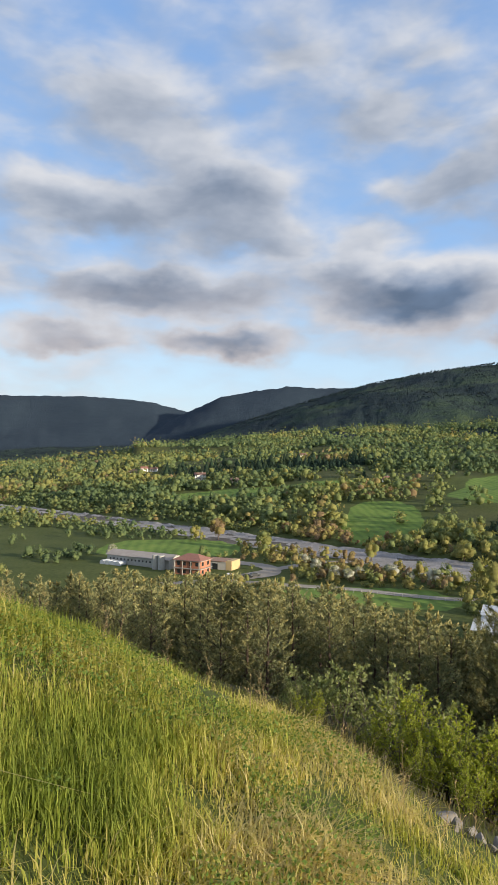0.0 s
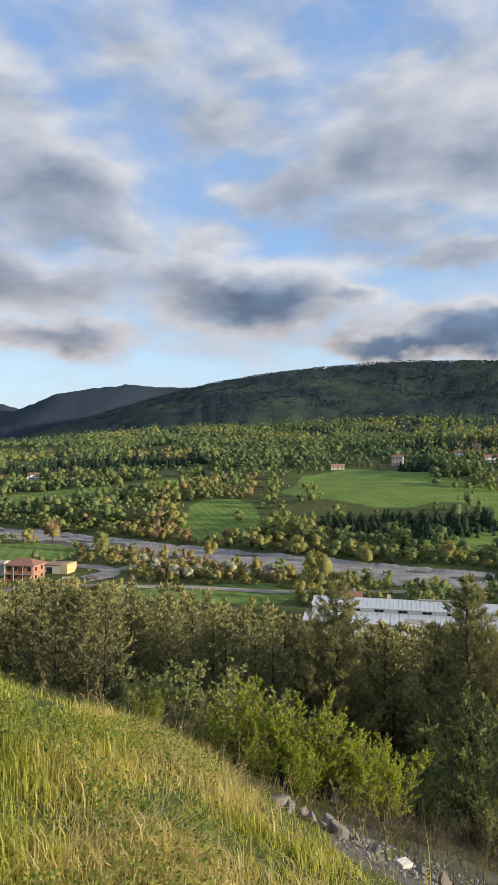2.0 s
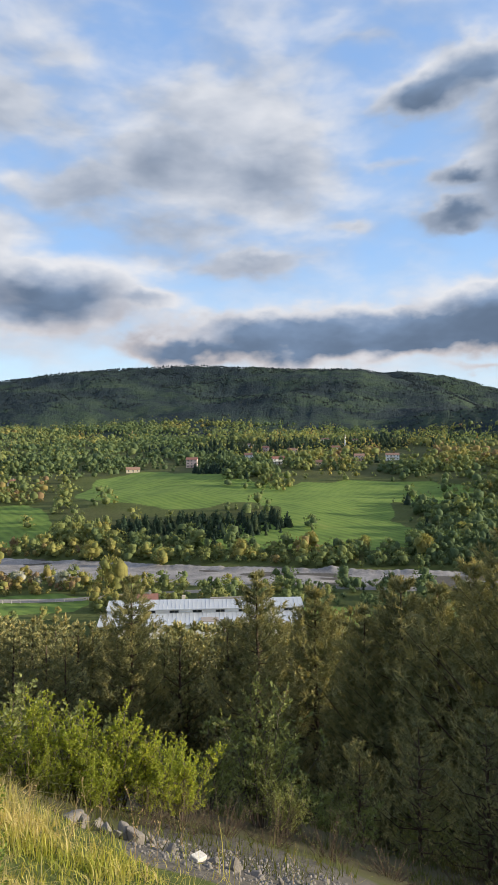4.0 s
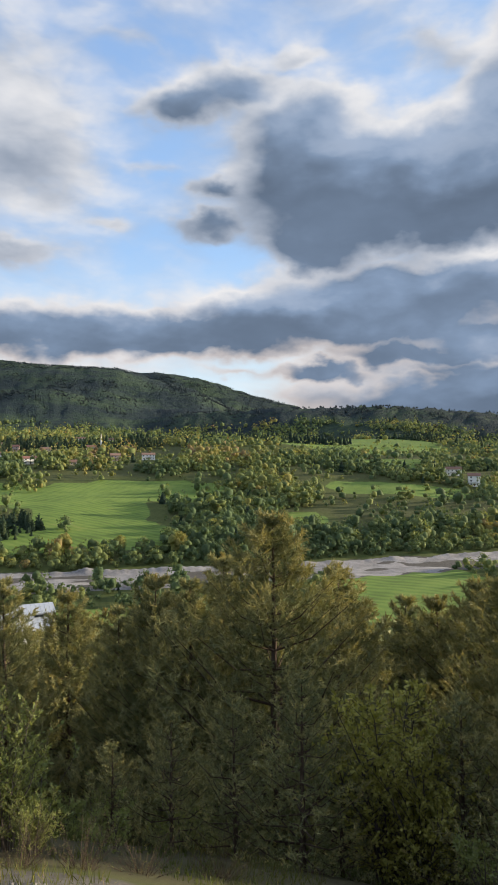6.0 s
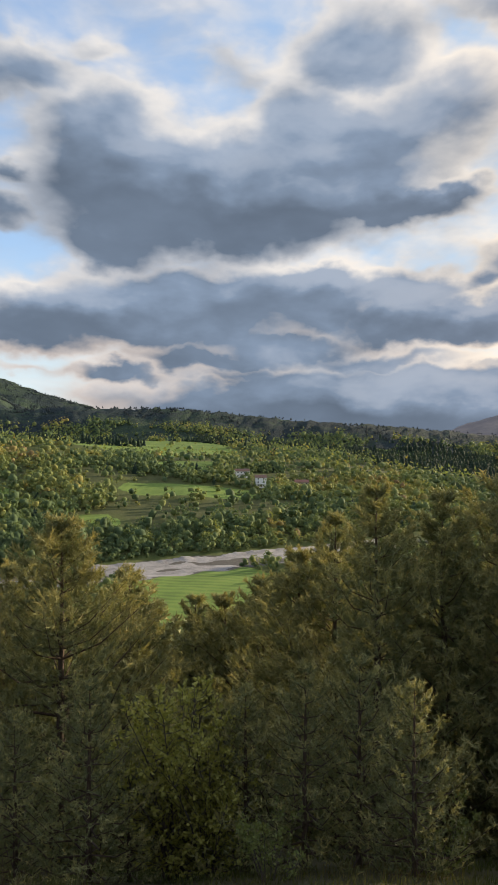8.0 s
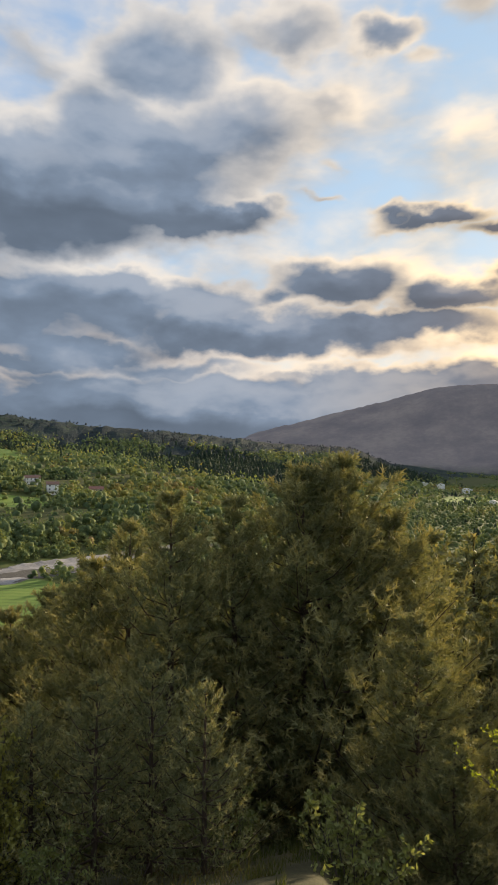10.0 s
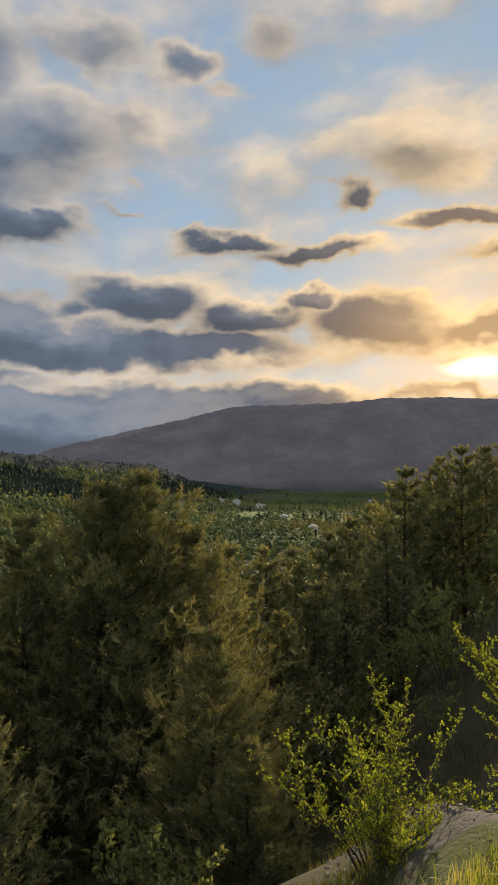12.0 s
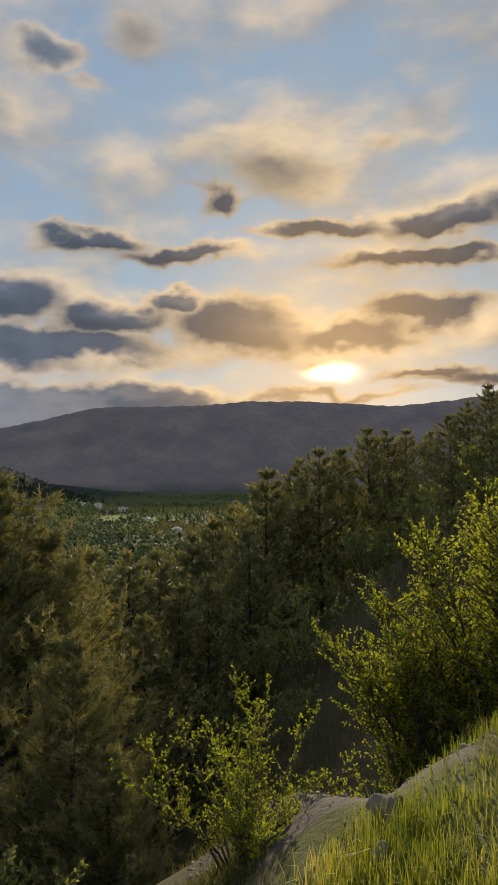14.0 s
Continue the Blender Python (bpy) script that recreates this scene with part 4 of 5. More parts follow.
def long_barn():
    """White-roofed hall: tall middle with a clerestory band and a lower lean-to roof each side."""
    L, base = 53.0, FLOOR
    ob = thing("long_barn", pose(62.5, 134, base, 0, 0, -25), "long white sheet-roofed hall with a raised clerestory", "barn")
    x0, x1 = -L / 2, L / 2
    part("wall", boxed((x0 + .4, -9.6, -1), (x1 - .4, 9.6, 3.4)), PLASTER[0], ob)
    part("clerestory", boxed((x0 + 2.4, -4.4, 3.3), (x1 - .4, 4.4, 6.3)), PLASTER[0], ob)
    seamed_roof("lower_roof", ob, "white sheet lean-to roof", x0, x1, -10.2, 3.3, -4.42, 4.9)
    seamed_roof("lower_roof", ob, "white sheet lean-to roof", x0, x1, 10.2, 3.3, 4.42, 4.9)
    seamed_roof("upper_roof", ob, "white sheet ridge roof", x0 + 1.6, x1, -5.2, 6.1, 0, 7.6)
    seamed_roof("upper_roof", ob, "white sheet ridge roof", x0 + 1.6, x1, 5.2, 6.1, 0, 7.6)
    part("ridge_vent", boxed((2, -.4, 7.75), (16, .4, 8.1)), CONCRETE, ob, "grey ridge vent")
    part("skylight", slab_roof(x0 + 26, x0 + 30.5, -9.2, 3.72, -7.0, 4.33), GREY_SHEET, ob, "grey patched roof sheet")
    for k in range(8):
        window(ob, x0 + 7 + k * 6.0, -4.42, 5.5, 2.4, .75, 0)
    for k in range(10):
        window(ob, x0 + 4 + k * 4.9, -9.62, 2.0, 1.6, 1.0, 0)
    part("chimney", boxed((-6, 11.4, 0), (-5, 12.4, 6.4)), PLASTER[1], ob, "cream block chimney")
    for k in range(-2, 3):
        CLEAR.append((60 + 11 * k, 135 - 5 * k, 15))


long_barn()
house(54, 158, -20, 8, 7, 1, WOODEN, TILE[0], "small red-roofed house behind the white hall", 2.0)


def poultry_shed():
    """Long low shed with a weathered roof and a row of small openings."""
    ob = thing("poultry_shed", pose(-75, 219, FLOOR, 0, 0, -21), "long grey shed with a weathered sheet roof", "shed")
    part("wall", walls(33, 9, 4.0, 1.5), WALL_GREY, ob)
    part("roof", gable(bmesh.new(), 33, 9, 4.0, 1.5, .6), GREY_SHEET, ob)
    # dark blocks on the wall; their colour stands for the shade inside openings
    for k in range(15):
        part("opening", boxed((-15 + k * 1.95, -4.6, 2.1), (-14.3 + k * 1.95, -4.42, 2.8)), DARK, ob, "small dark panel in place of an opening")
    for k in range(4):
        bm = bmesh.new()
        bmesh.ops.create_cone(bm, cap_ends=True, segments=14, radius1=1.3, radius2=1.3, depth=4, matrix=pose(-15.5 + k * 2.9, -6.8, .8, 90, 0, 0))
        part("tunnel", bm, WHITE_METAL, ob, "white plastic tunnel beside the wall")
    for k in range(2):
        bm = bmesh.new()
        bmesh.ops.create_cone(bm, cap_ends=True, segments=14, radius1=1.3, radius2=1.3, depth=6, matrix=Matrix.Translation((11 + 3.0 * k, -6.4, 3)))
        part("silo", bm, WALL_GREY, ob, "grey feed silo")
    CLEAR.append((-75, 219, 22))


def brick_house():
    """Unfinished house: brick panels between concrete floors, hipped red roof."""
    ob = thing("brick_house", pose(-51, 206, FLOOR, 0, 0, -16), "unfinished red brick house with concrete floor slabs", "house")
    w, d = 11.0, 8.0
    for s in range(2):
        part("wall", boxed((-w / 2, -d / 2, s * 3.0 - .6 * (s == 0)), (w / 2, d / 2, s * 3.0 + 2.72)), BRICK, ob)
        part("floor_slab", boxed((-w / 2 - .7, -d / 2 - 1.0, s * 3.0 + 2.74), (w / 2 + .7, d / 2 + .3, s * 3.0 + 2.98)), CONCRETE, ob, "raw concrete slab")
        # solid brick behind: dark blocks give the shade of the empty windows
        for k in range(4):
            part("opening", boxed((-4.7 + k * 2.7, -d / 2 - .05, s * 3 + .9), (-3.5 + k * 2.7, -d / 2 + .1, s * 3 + 2.3)), DARK, ob, "dark panel in place of an empty window opening")
        for q in (-2.2, 2.0):
            part("opening", boxed((w / 2 - .1, q - .7, s * 3 + .9), (w / 2 + .05, q + .7, s * 3 + 2.3)), DARK, ob, "dark panel in place of an empty window opening")
        for k in range(4):
            part("column", boxed((-5.6 + k * 3.6, -d / 2 - .95, s * 3 - .4 * (s == 0)), (-5.3 + k * 3.6, -d / 2 - .65, s * 3 + 2.74)), CONCRETE, ob)
    bm = bmesh.new()
    e = [bm.verts.new(p) for p in ((-w / 2 - .9, -d / 2 - 1.2, 6.0), (w / 2 + .9, -d / 2 - 1.2, 6.0), (w / 2 + .9, d / 2 + .6, 6.0), (-w / 2 - .9, d / 2 + .6, 6.0))]
    t = [bm.verts.new(p) for p in ((-2.2, 0, 8.0), (2.2, 0, 8.0))]
    for q in ((e[0], e[1], t[1], t[0]), (e[1], e[2], t[1]), (e[2], e[3], t[0], t[1]), (e[3], e[0], t[0]), e[::-1]):
        bm.faces.new(q)
    part("roof", bm, TILE[0], ob)
    CLEAR.append((-51, 206, 13))
    an = thing("workshop", pose(-41.5, 219, FLOOR, 0, 0, -16), "low flat-roofed yellow workshop with a dark gate", "workshop")
    part("wall", boxed((-6.4, -4, -1), (3.0, 4, 3.4)), WALL_GREY, an)
    part("wall", boxed((3.02, -4.02, -1), (5.6, 4.02, 3.8)), plain("yellow_plaster", (.50, .38, .20), .85, .15, 2.0), an, "yellow end wall")
    part("roof", boxed((-6.8, -4.4, 3.42), (3.0, 4.4, 3.65)), TILE[1], an, "pale rusty sheet roof")
    # a dark block paints the shade of the gateway
    part("gate", boxed((-3, -4.1, 0), (-.6, -3.95, 2.6)), DARK, an, "dark panel in place of an open gate")
    CLEAR.append((-41, 219, 11))


poultry_shed()
brick_house()

# ---- tracks, fence, cars ----


def track(name, pts, width, label):
    """A road laid on the ground along a smooth line."""
    p = np.array(pts, float)
    t = np.linspace(0, len(p) - 1, len(p) * 14)
    x = np.interp(t, np.arange(len(p)), p[:, 0])
    y = np.interp(t, np.arange(len(p)), p[:, 1])
    k = np.ones(13) / 13
    x, y = (np.convolve(np.pad(q, 6, "edge"), k, "valid") for q in (x, y))
    d = unit(np.c_[np.gradient(x), np.gradient(y)])
    V, rows = [], len(x)
    for off in (-.5, -.17, .17, .5):
        X, Y = x - d[:, 1] * width * off, y + d[:, 0] * width * off
        V.append(np.c_[X, Y, np.maximum(land(X, Y), land(x, y)) + .10])
    V = np.stack(V, 1).reshape(-1, 3)
    i, j = np.meshgrid(np.arange(rows - 1), np.arange(3), indexing="ij")
    F = np.stack([i * 4 + j, i * 4 + j + 1, (i + 1) * 4 + j + 1, (i + 1) * 4 + j], -1).reshape(-1, 4)
    tagged(new(name, mesh_from(name, V, F, ASPHALT)), label, "road", kind="structure")
    for a, b in zip(x[::6], y[::6]):
        CLEAR.append((a, b, width))


track("road", [(-60, 186), (-38, 197), (5, 193), (30, 182), (62, 178), (110, 165)], 4.5, "worn gravel valley road past the farm")
track("road", [(-38, 197), (-22, 218), (-5, 236), (20, 240), (60, 232)], 5.0, "pale dirt track to the river")
track("road", [(-34, 200), (-20, 212), (-24, 226), (-44, 236)], 7.0, "pale gravel yard by the workshop")
"""Fence along the road."""
fence = thing("fence", pose(0, 0, 0), "long pale post and rail fence beside the road", "fence")
post = boxed((-.05, -.05, -.3), (.05, .05, 1.1))
post_me = bpy.data.meshes.new("post")
post.to_mesh(post_me)
post.free()
post_me.materials.append(WALL_GREY)
last = None
for k in range(34):
    x = -30 + k * 2.6
    y = float(np.interp(x, (-38, 5, 44, 60), (190.5, 187.5, 177, 174)))
    z = float(land(x, y))
    ob = part("post", post_me, None, fence)
    ob.location = (x, y, z)
    if last is not None:
        a, b = Vector(last), Vector((x, y, z + .95))
        rail = part("rail", boxed((-.02, 0, -.04), (.02, (b - a).length, .04)), WALL_GREY, fence)
        rail.matrix_basis = Matrix.Translation(a) @ (b - a).to_track_quat("Y", "Z").to_matrix().to_4x4()
    last = (x, y, z + .95)


def car(x, y, turn, paint, words):
    z = float(land(x, y))
    ob = thing("car", pose(x, y, z, 0, 0, turn), words, "car", "parked cars")
    bm = bmesh.new()
    prof = [(-2.1, .35), (2.1, .35), (2.15, .8), (1.2, .95), (.6, 1.42), (-1.2, 1.45), (-1.9, .95), (-2.15, .85)]
    a = [bm.verts.new((px, -.85, pz)) for px, pz in prof]
    b = [bm.verts.new((px, .85, pz)) for px, pz in prof]
    bm.faces.new(a)
    bm.faces.new(b[::-1])
    for i in range(len(prof)):
        bm.faces.new((a[i], b[i], b[(i + 1) % len(prof)], a[(i + 1) % len(prof)]))
    bmesh.ops.recalc_face_normals(bm, faces=bm.faces)
    bmesh.ops.bevel(bm, geom=list(bm.edges), offset=.07, segments=1, affect="EDGES")
    part("body", bm, paint, ob)
    for s in (-1, 1):
        part("side_window", boxed((-1.2, s * .86 - .01, .95), (.7, s * .86 + .01, 1.3)), DARK, ob)
        for px in (-1.35, 1.35):
            bm = bmesh.new()
            bmesh.ops.create_cone(bm, cap_ends=True, segments=14, radius1=.34, radius2=.34, depth=.22, matrix=pose(px, s * .78, .34, 90, 0, 0))
            part("wheel", bm, DARK, ob)


car(-29.5, 203, 20, plain("black_paint", (.02, .02, .022), .3, .1, 1.0, bumps=0, spec=.5), "black car parked on the gravel yard")
car(-27, 206, 30, plain("grey_paint", (.05, .055, .06), .3, .1, 1.0, bumps=0, spec=.5), "dark grey car parked on the gravel yard")
car(-36, 203, 80, plain("white_paint", (.7, .7, .7), .3, .1, 1.0, bumps=0, spec=.5), "small white car parked beside the yard")

# ---- woods across the valley ----


def lump(seed, sub, squash=1.0):
    bm = bmesh.new()
    bmesh.ops.create_icosphere(bm, subdivisions=sub, radius=1.0)
    rng = np.random.RandomState(seed)
    v = np.array([q.co[:] for q in bm.verts])
    f = np.array([[q.index for q in t.verts] for t in bm.faces])
    bm.free()
    v = v * (1 + rng.uniform(-.34, .26, len(v)))[:, None]
    v[:, 2] = v[:, 2] * squash
    keep = v[f][:, :, 2].mean(1) > -.55 * squash
    return v, f[keep]


def crown_template(seed, leaf_count, leaf, conifer=False, lumps=2):
    """Lumpy crown with loose sprays of leaves round it, one unit in radius, resting on z = 0."""
    rng = np.random.RandomState(seed)
    V, F, o = [], [], 0
    if conifer:
        n = 7
        a = np.linspace(0, 2 * np.pi, n, endpoint=False)
        for k, (z0, rad, z1) in enumerate(((.15, 1.0, 1.5), (.8, .8, 2.2), (1.5, .55, 3.1))):
            ring = np.c_[np.cos(a + k), np.sin(a + k), np.full(n, 0)] * (rad * rng.uniform(.75, 1.15, n))[:, None] + [0, 0, z0]
            V += [ring, [[rng.normal(0, .06), rng.normal(0, .06), z1]]]
            F += [np.array([[o + i, o + (i + 1) % n, o + n] for i in range(n)])]
            o += n + 1
        top, mid = 3.0, 1.2
    else:
        for k in range(lumps):
            v, f = lump(seed * 7 + k, 1, rng.uniform(.8, 1.15))
            c = np.array([*rng.normal(0, .34, 2), .8 + 1.0 * k / max(lumps - 1, 1) if lumps > 1 else .9])
            V.append(v * rng.uniform(.52, .80) * (1 - .24 * k / lumps) + c)
            F.append(f + o)
            o += len(v)
    if leaf_count:
        d = unit(rng.normal(size=(leaf_count, 3)) + [0, 0, .35])
        if conifer:
            z = rng.rand(leaf_count) ** 1.3 * 3.0
            p = np.c_[unit(d[:, :2]) * ((1.05 - z / 3.15) * rng.uniform(.7, 1.1, leaf_count))[:, None], z + .1]
        else:
            p = d * rng.uniform(.72, 1.08, leaf_count)[:, None] * [.95, .95, 1.0] + [0, 0, 1.25]
        v, f = blades(p, unit(d + rng.normal(0, .6, (leaf_count, 3))), leaf * rng.uniform(.7, 1.3, leaf_count), leaf * .8, rng)
        V.append(v)
        F.append(f + o)
    return np.concatenate([np.asarray(v, float).reshape(-1, 3) for v in V]), np.concatenate(F)


def grow_wood(name, spots, templates, mat, label):
    """One mesh of many trees: rows x, y, z, radius, height factor, tone."""
    rng = np.random.RandomState(len(spots))
    V, F, T, o = [], [], [], 0
    pick = rng.randint(0, len(templates), len(spots))
    turn = rng.uniform(0, 6.28, len(spots))
    for k, (tv, tf) in enumerate(templates):
        rows = spots[pick == k]
        if not len(rows):
            continue
        c, s = np.cos(turn[pick == k])[:, None], np.sin(turn[pick == k])[:, None]
        r = rows[:, 3:4]
        x = (tv[None, :, 0] * c - tv[None, :, 1] * s) * r + rows[:, 0:1]
        y = (tv[None, :, 0] * s + tv[None, :, 1] * c) * r + rows[:, 1:2]
        z = tv[None, :, 2] * r * rows[:, 4:5] + rows[:, 2:3]
        V.append(np.stack([x, y, z], -1).reshape(-1, 3))
        F.append((tf[None] + (np.arange(len(rows)) * len(tv))[:, None, None] + o).reshape(-1, 3))
        T.append(np.repeat(rows[:, 5], len(tv)))
        o += len(rows) * len(tv)
    me = mesh_from(name, np.concatenate(V), np.concatenate(F), mat, True, [("tone", np.concatenate(T))])
    return tagged(new(name, me), label, "woodland", kind="stuff")


TREES = [[crown_template(40 + k, 80, .24, lumps=3) for k in range(6)], [crown_template(50 + k, 30, .30, lumps=2) for k in range(6)], [crown_template(60 + k, 6, .45, lumps=1) for k in range(5)]]
FIRS = [[crown_template(80 + k, 60, .30, True) for k in range(4)], [crown_template(85 + k, 30, .34, True) for k in range(4)], [crown_template(90 + k, 8, .5, True) for k in range(4)]]

# dark conifer stands: place, half depth, half width, heading
STANDS = [(128, 276, 24, 52, -25), (420, 640, 60, 190, -33), (700, 520, 40, 200, -53), (230, 470, 14, 20, -26), (-60, 640, 40, 160, 6), (1050, 100, 70, 300, -85), (980, -90, 260, 110, -96), (900, -230, 240, 90, -104), (1150, -480, 200, 90, -112)]


def in_stand(x, y):
    best = np.zeros_like(x)
    for cx, cy, hd, hw, az in STANDS:
        a = radians(az)
        d = (-(x - cx) * math.sin(a) + (y - cy) * math.cos(a)) / hd
        w = ((x - cx) * math.cos(a) + (y - cy) * math.sin(a)) / hw
        best = np.maximum(best, (d * d + w * w) * (1 + .4 * ROUGH(x, y, 30, 2)) < 1)
    return best > 0


def scatter(r0, r1, cell, seed):
    g = np.arange(-r1, r1, cell)
    rng = np.random.RandomState(seed)
    x, y = (q.ravel() for q in np.meshgrid(g, g))
    x, y = x + rng.uniform(-.5, .5, len(x)) * cell, y + rng.uniform(-.5, .5, len(y)) * cell
    r, az = np.hypot(x, y), np.degrees(np.arctan2(-x, y))
    ok = (r > r0) & (r < r1) & (az < 34) & (az > -150)
    x, y = x[ok], y[ok]
    s, w = x * ALONG[0] + y * ALONG[1], x * ACROSS[0] + y * ACROSS[1]
    d = w - far_bank(s)
    dens = np.where(d > 3, 0.97, 0.0) * (1 - in_field(x, y, 1.02))
    hedge = (in_field(x, y, 1.1) > .2) & (in_field(x, y, .95) < .5)
    dens = np.where(hedge & (d > 3), .38, dens)
    gaps = ROUGH(x, y, 75, 3)
    dens = np.where((in_field(x, y, .98) > .5) & (np.abs(ROUGH(x, y, 60, 2) + .06) < .012) & (d > 3), .6, dens)
    dens = np.where((gaps < -.10) & (d > 45), dens * .12, dens)
    riverside = (d < np.where(x > 110, -27, -34)) & (d > -75)
    dens = np.where(riverside, (.78 + gaps + np.where(x > 110, .2, 0)) * (1 - in_field(x, y, 1.0)), dens)
    dens = np.where((d <= -75) & (d > -190), np.where(gaps > .03, .5, .04) * (1 - in_field(x, y, 1.05)), dens)
    dens = np.where((d <= -75) & (np.degrees(np.arctan2(-x, y)) < -84), .85 + gaps * .6, dens)
    dens = np.where((s > 285) & (d < 6) & (d > -36), .8, dens)
    dens = np.where(in_stand(x, y) & (d > 3), .95, dens)
    for cx, cy, cr in CLEAR:
        dens = np.where((x - cx) ** 2 + (y - cy) ** 2 < cr * cr, 0, dens)
    ok = rng.rand(len(x)) < dens
    x, y, d = x[ok], y[ok], d[ok]
    z = land(x, y)
    ok = z < 200
    return x[ok], y[ok], z[ok], d[ok], rng


WORDS = [("spring green shrubs and trees along the gravel river", "dark conifers near the gravel river"),
         ("spring green hedges and woodland between the fields", "dark conifer stand beside the green fields"),
         ("distant mixed green woodland on the far slope", "distant dark conifer wood on the far slope")]


def woods():
    for band, (r0, r1, cell, big) in enumerate(((125, 330, 4.5, .92), (330, 640, 5.6, 1.12), (640, 1300, 9.0, 1.65))):
        x, y, z, d, rng = scatter(r0, r1, cell, 7 + band)
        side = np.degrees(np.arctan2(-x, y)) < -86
        fir = in_stand(x, y) | (rng.rand(len(x)) < np.where(side, .10, np.where(d > 60, .03, .01)))
        n = len(x)
        low = d < 25
        rad = np.clip(rng.gamma(7, .45, n), 1.3, 5.2) * big * np.where(low, .72, 1.0) * np.where(d < -30, .8, 1.0)
        patch = ROUGH(x, y, 120, 3)
        brown = np.exp(-(((x - 480) / 150) ** 2 + ((y - 560) / 170) ** 2)) * .62 + np.exp(-(((x - 315) / 28) ** 2 + ((y - 400) / 30) ** 2)) * .75
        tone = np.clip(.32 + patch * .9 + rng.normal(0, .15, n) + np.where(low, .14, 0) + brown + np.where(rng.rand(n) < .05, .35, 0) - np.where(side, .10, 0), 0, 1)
        tall = rng.uniform(.75, 1.2, n)
        rows = np.c_[x, y, z - .25 * rad, rad, tall, tone]
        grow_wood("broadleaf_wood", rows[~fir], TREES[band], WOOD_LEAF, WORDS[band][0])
        rows[:, 3] = rows[:, 3] * .75
        rows[:, 4] = rng.uniform(.7, 1.05, n)
        grow_wood("conifer_wood", rows[fir], FIRS[band], DARK_WOOD, WORDS[band][1])


woods()


def single_tree(name, x, y, rad, tall, mat, tone, label, seed, group=""):
    """One valley tree with trunk and crown of its own."""
    ob = thing(name, pose(x, y, float(land(x, y))), label, "tree", group)
    v, f = crown_template(seed, 520, .15, lumps=7)
    v = v * (rad, rad, rad * tall) + (0, 0, rad * .25)
    part("crown", mesh_from("crown", v, f, mat, False, [("tone", np.full(len(v), tone))]), None, ob)
    tv, tf = tubes([np.array([(0, 0, -.4, .07 * rad), (.05, 0, rad * .5, .06 * rad), (0, .05, rad * 1.4, .03 * rad)])], 6)
    part("trunk", mesh_from("trunk", tv, tf, BARK, True), None, ob)


BLOSSOM = foliage("white_blossom", [(0, (.20, .24, .12)), (.4, (.32, .33, .25)), (1, (.50, .49, .43))], .3, tone="tone", vary=.8)
for k, (x, y) in enumerate([(8, 204), (3, 206), (-9, 222), (12, 208), (-4, 218), (24, 206), (30, 203), (-96, 236), (38, 200)]):
    single_tree("blossom_tree", x, y, 1.9 + .3 * (k % 3), .95, BLOSSOM, .5, "small fruit tree in white blossom by the track", 300 + k, "blossoming trees")
single_tree("poplar", 49, 178, 4.2, 1.35, WOOD_LEAF, .70, "tall yellow-green tree beside the white hall", 320)
single_tree("bare_tree", -61, 305, 4.4, 1.1, WOOD_LEAF, .95, "brown half-bare tree at the river's edge", 321)
for k, (x, y, t) in enumerate([(-70, 288, .75), (152, 207, .72), (186, 168, .74), (170, 190, .66), (118, 214, .78), (60, 247, .7), (85, 226, .7), (205, 142, .72), (-30, 262, .6), (20, 252, .75)]):
    single_tree("riverside_tree", x, y, 3.0 + .4 * (k % 3), 1.1, WOOD_LEAF, t, "yellow-green spring tree on the river bank", 330 + k, "riverside trees")


def mountain_trees():
    """Conifers and tall crowns that roughen the slopes and skylines of the hills."""
    rng = np.random.RandomState(23)
    n = 60000
    az = rng.uniform(-120, 34, n)
    r = np.sqrt(rng.uniform(1250 ** 2, 3000 ** 2, n))
    x, y = -np.sin(np.radians(az)) * r, np.cos(np.radians(az)) * r
    z = land(x, y)
    patch = ROUGH(x, y, 190, 3)
    ok = (z > -25) & (rng.rand(n) < np.clip(.55 + 2.2 * patch, .06, .9)) & (in_field(x, y, 1.1) < .3)
    ok &= ~((az < -62) & (r > 1700)) & ~((az > -4) & (r > 2350))
    x, y, z, r = x[ok], y[ok], z[ok], r[ok]
    rows = np.c_[x, y, z - 2, rng.uniform(2.6, 4.8, len(x)) * (.7 + r / 5000), rng.uniform(.35, .62, len(x)), rng.rand(len(x))]
    spike = [crown_template(95 + k, 0, .5, True) for k in range(4)]
    spike = [(v[8:], f[7:] - 8) for v, f in spike]
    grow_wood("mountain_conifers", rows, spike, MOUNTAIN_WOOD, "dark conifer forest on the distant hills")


def valley_groves():
    """Groves and hedges on the far valley floor."""
    rng = np.random.RandomState(29)
    n = 3600
    az, r = rng.uniform(-150, -106, n), np.sqrt(rng.uniform(1250 ** 2, 3500 ** 2, n))
    x, y = -np.sin(np.radians(az)) * r, np.cos(np.radians(az)) * r
    z = land(x, y)
    ok = (z < -20) & (ROUGH(x, y, 260, 3) > -.06)
    x, y, z = x[ok], y[ok], z[ok]
    rows = np.c_[x, y, z - 2, rng.uniform(5, 11, len(x)), rng.uniform(.5, .8, len(x)), np.clip(rng.normal(.3, .15, len(x)), 0, 1)]
    grow_wood("broadleaf_wood", rows, TREES[2], WOOD_LEAF, "scattered groves on the far valley floor")


valley_groves()
# bluer than the nearer conifers, with distance haze mixed into the colour
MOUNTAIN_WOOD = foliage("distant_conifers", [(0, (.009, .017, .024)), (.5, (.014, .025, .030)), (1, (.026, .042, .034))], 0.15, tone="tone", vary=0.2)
mountain_trees()


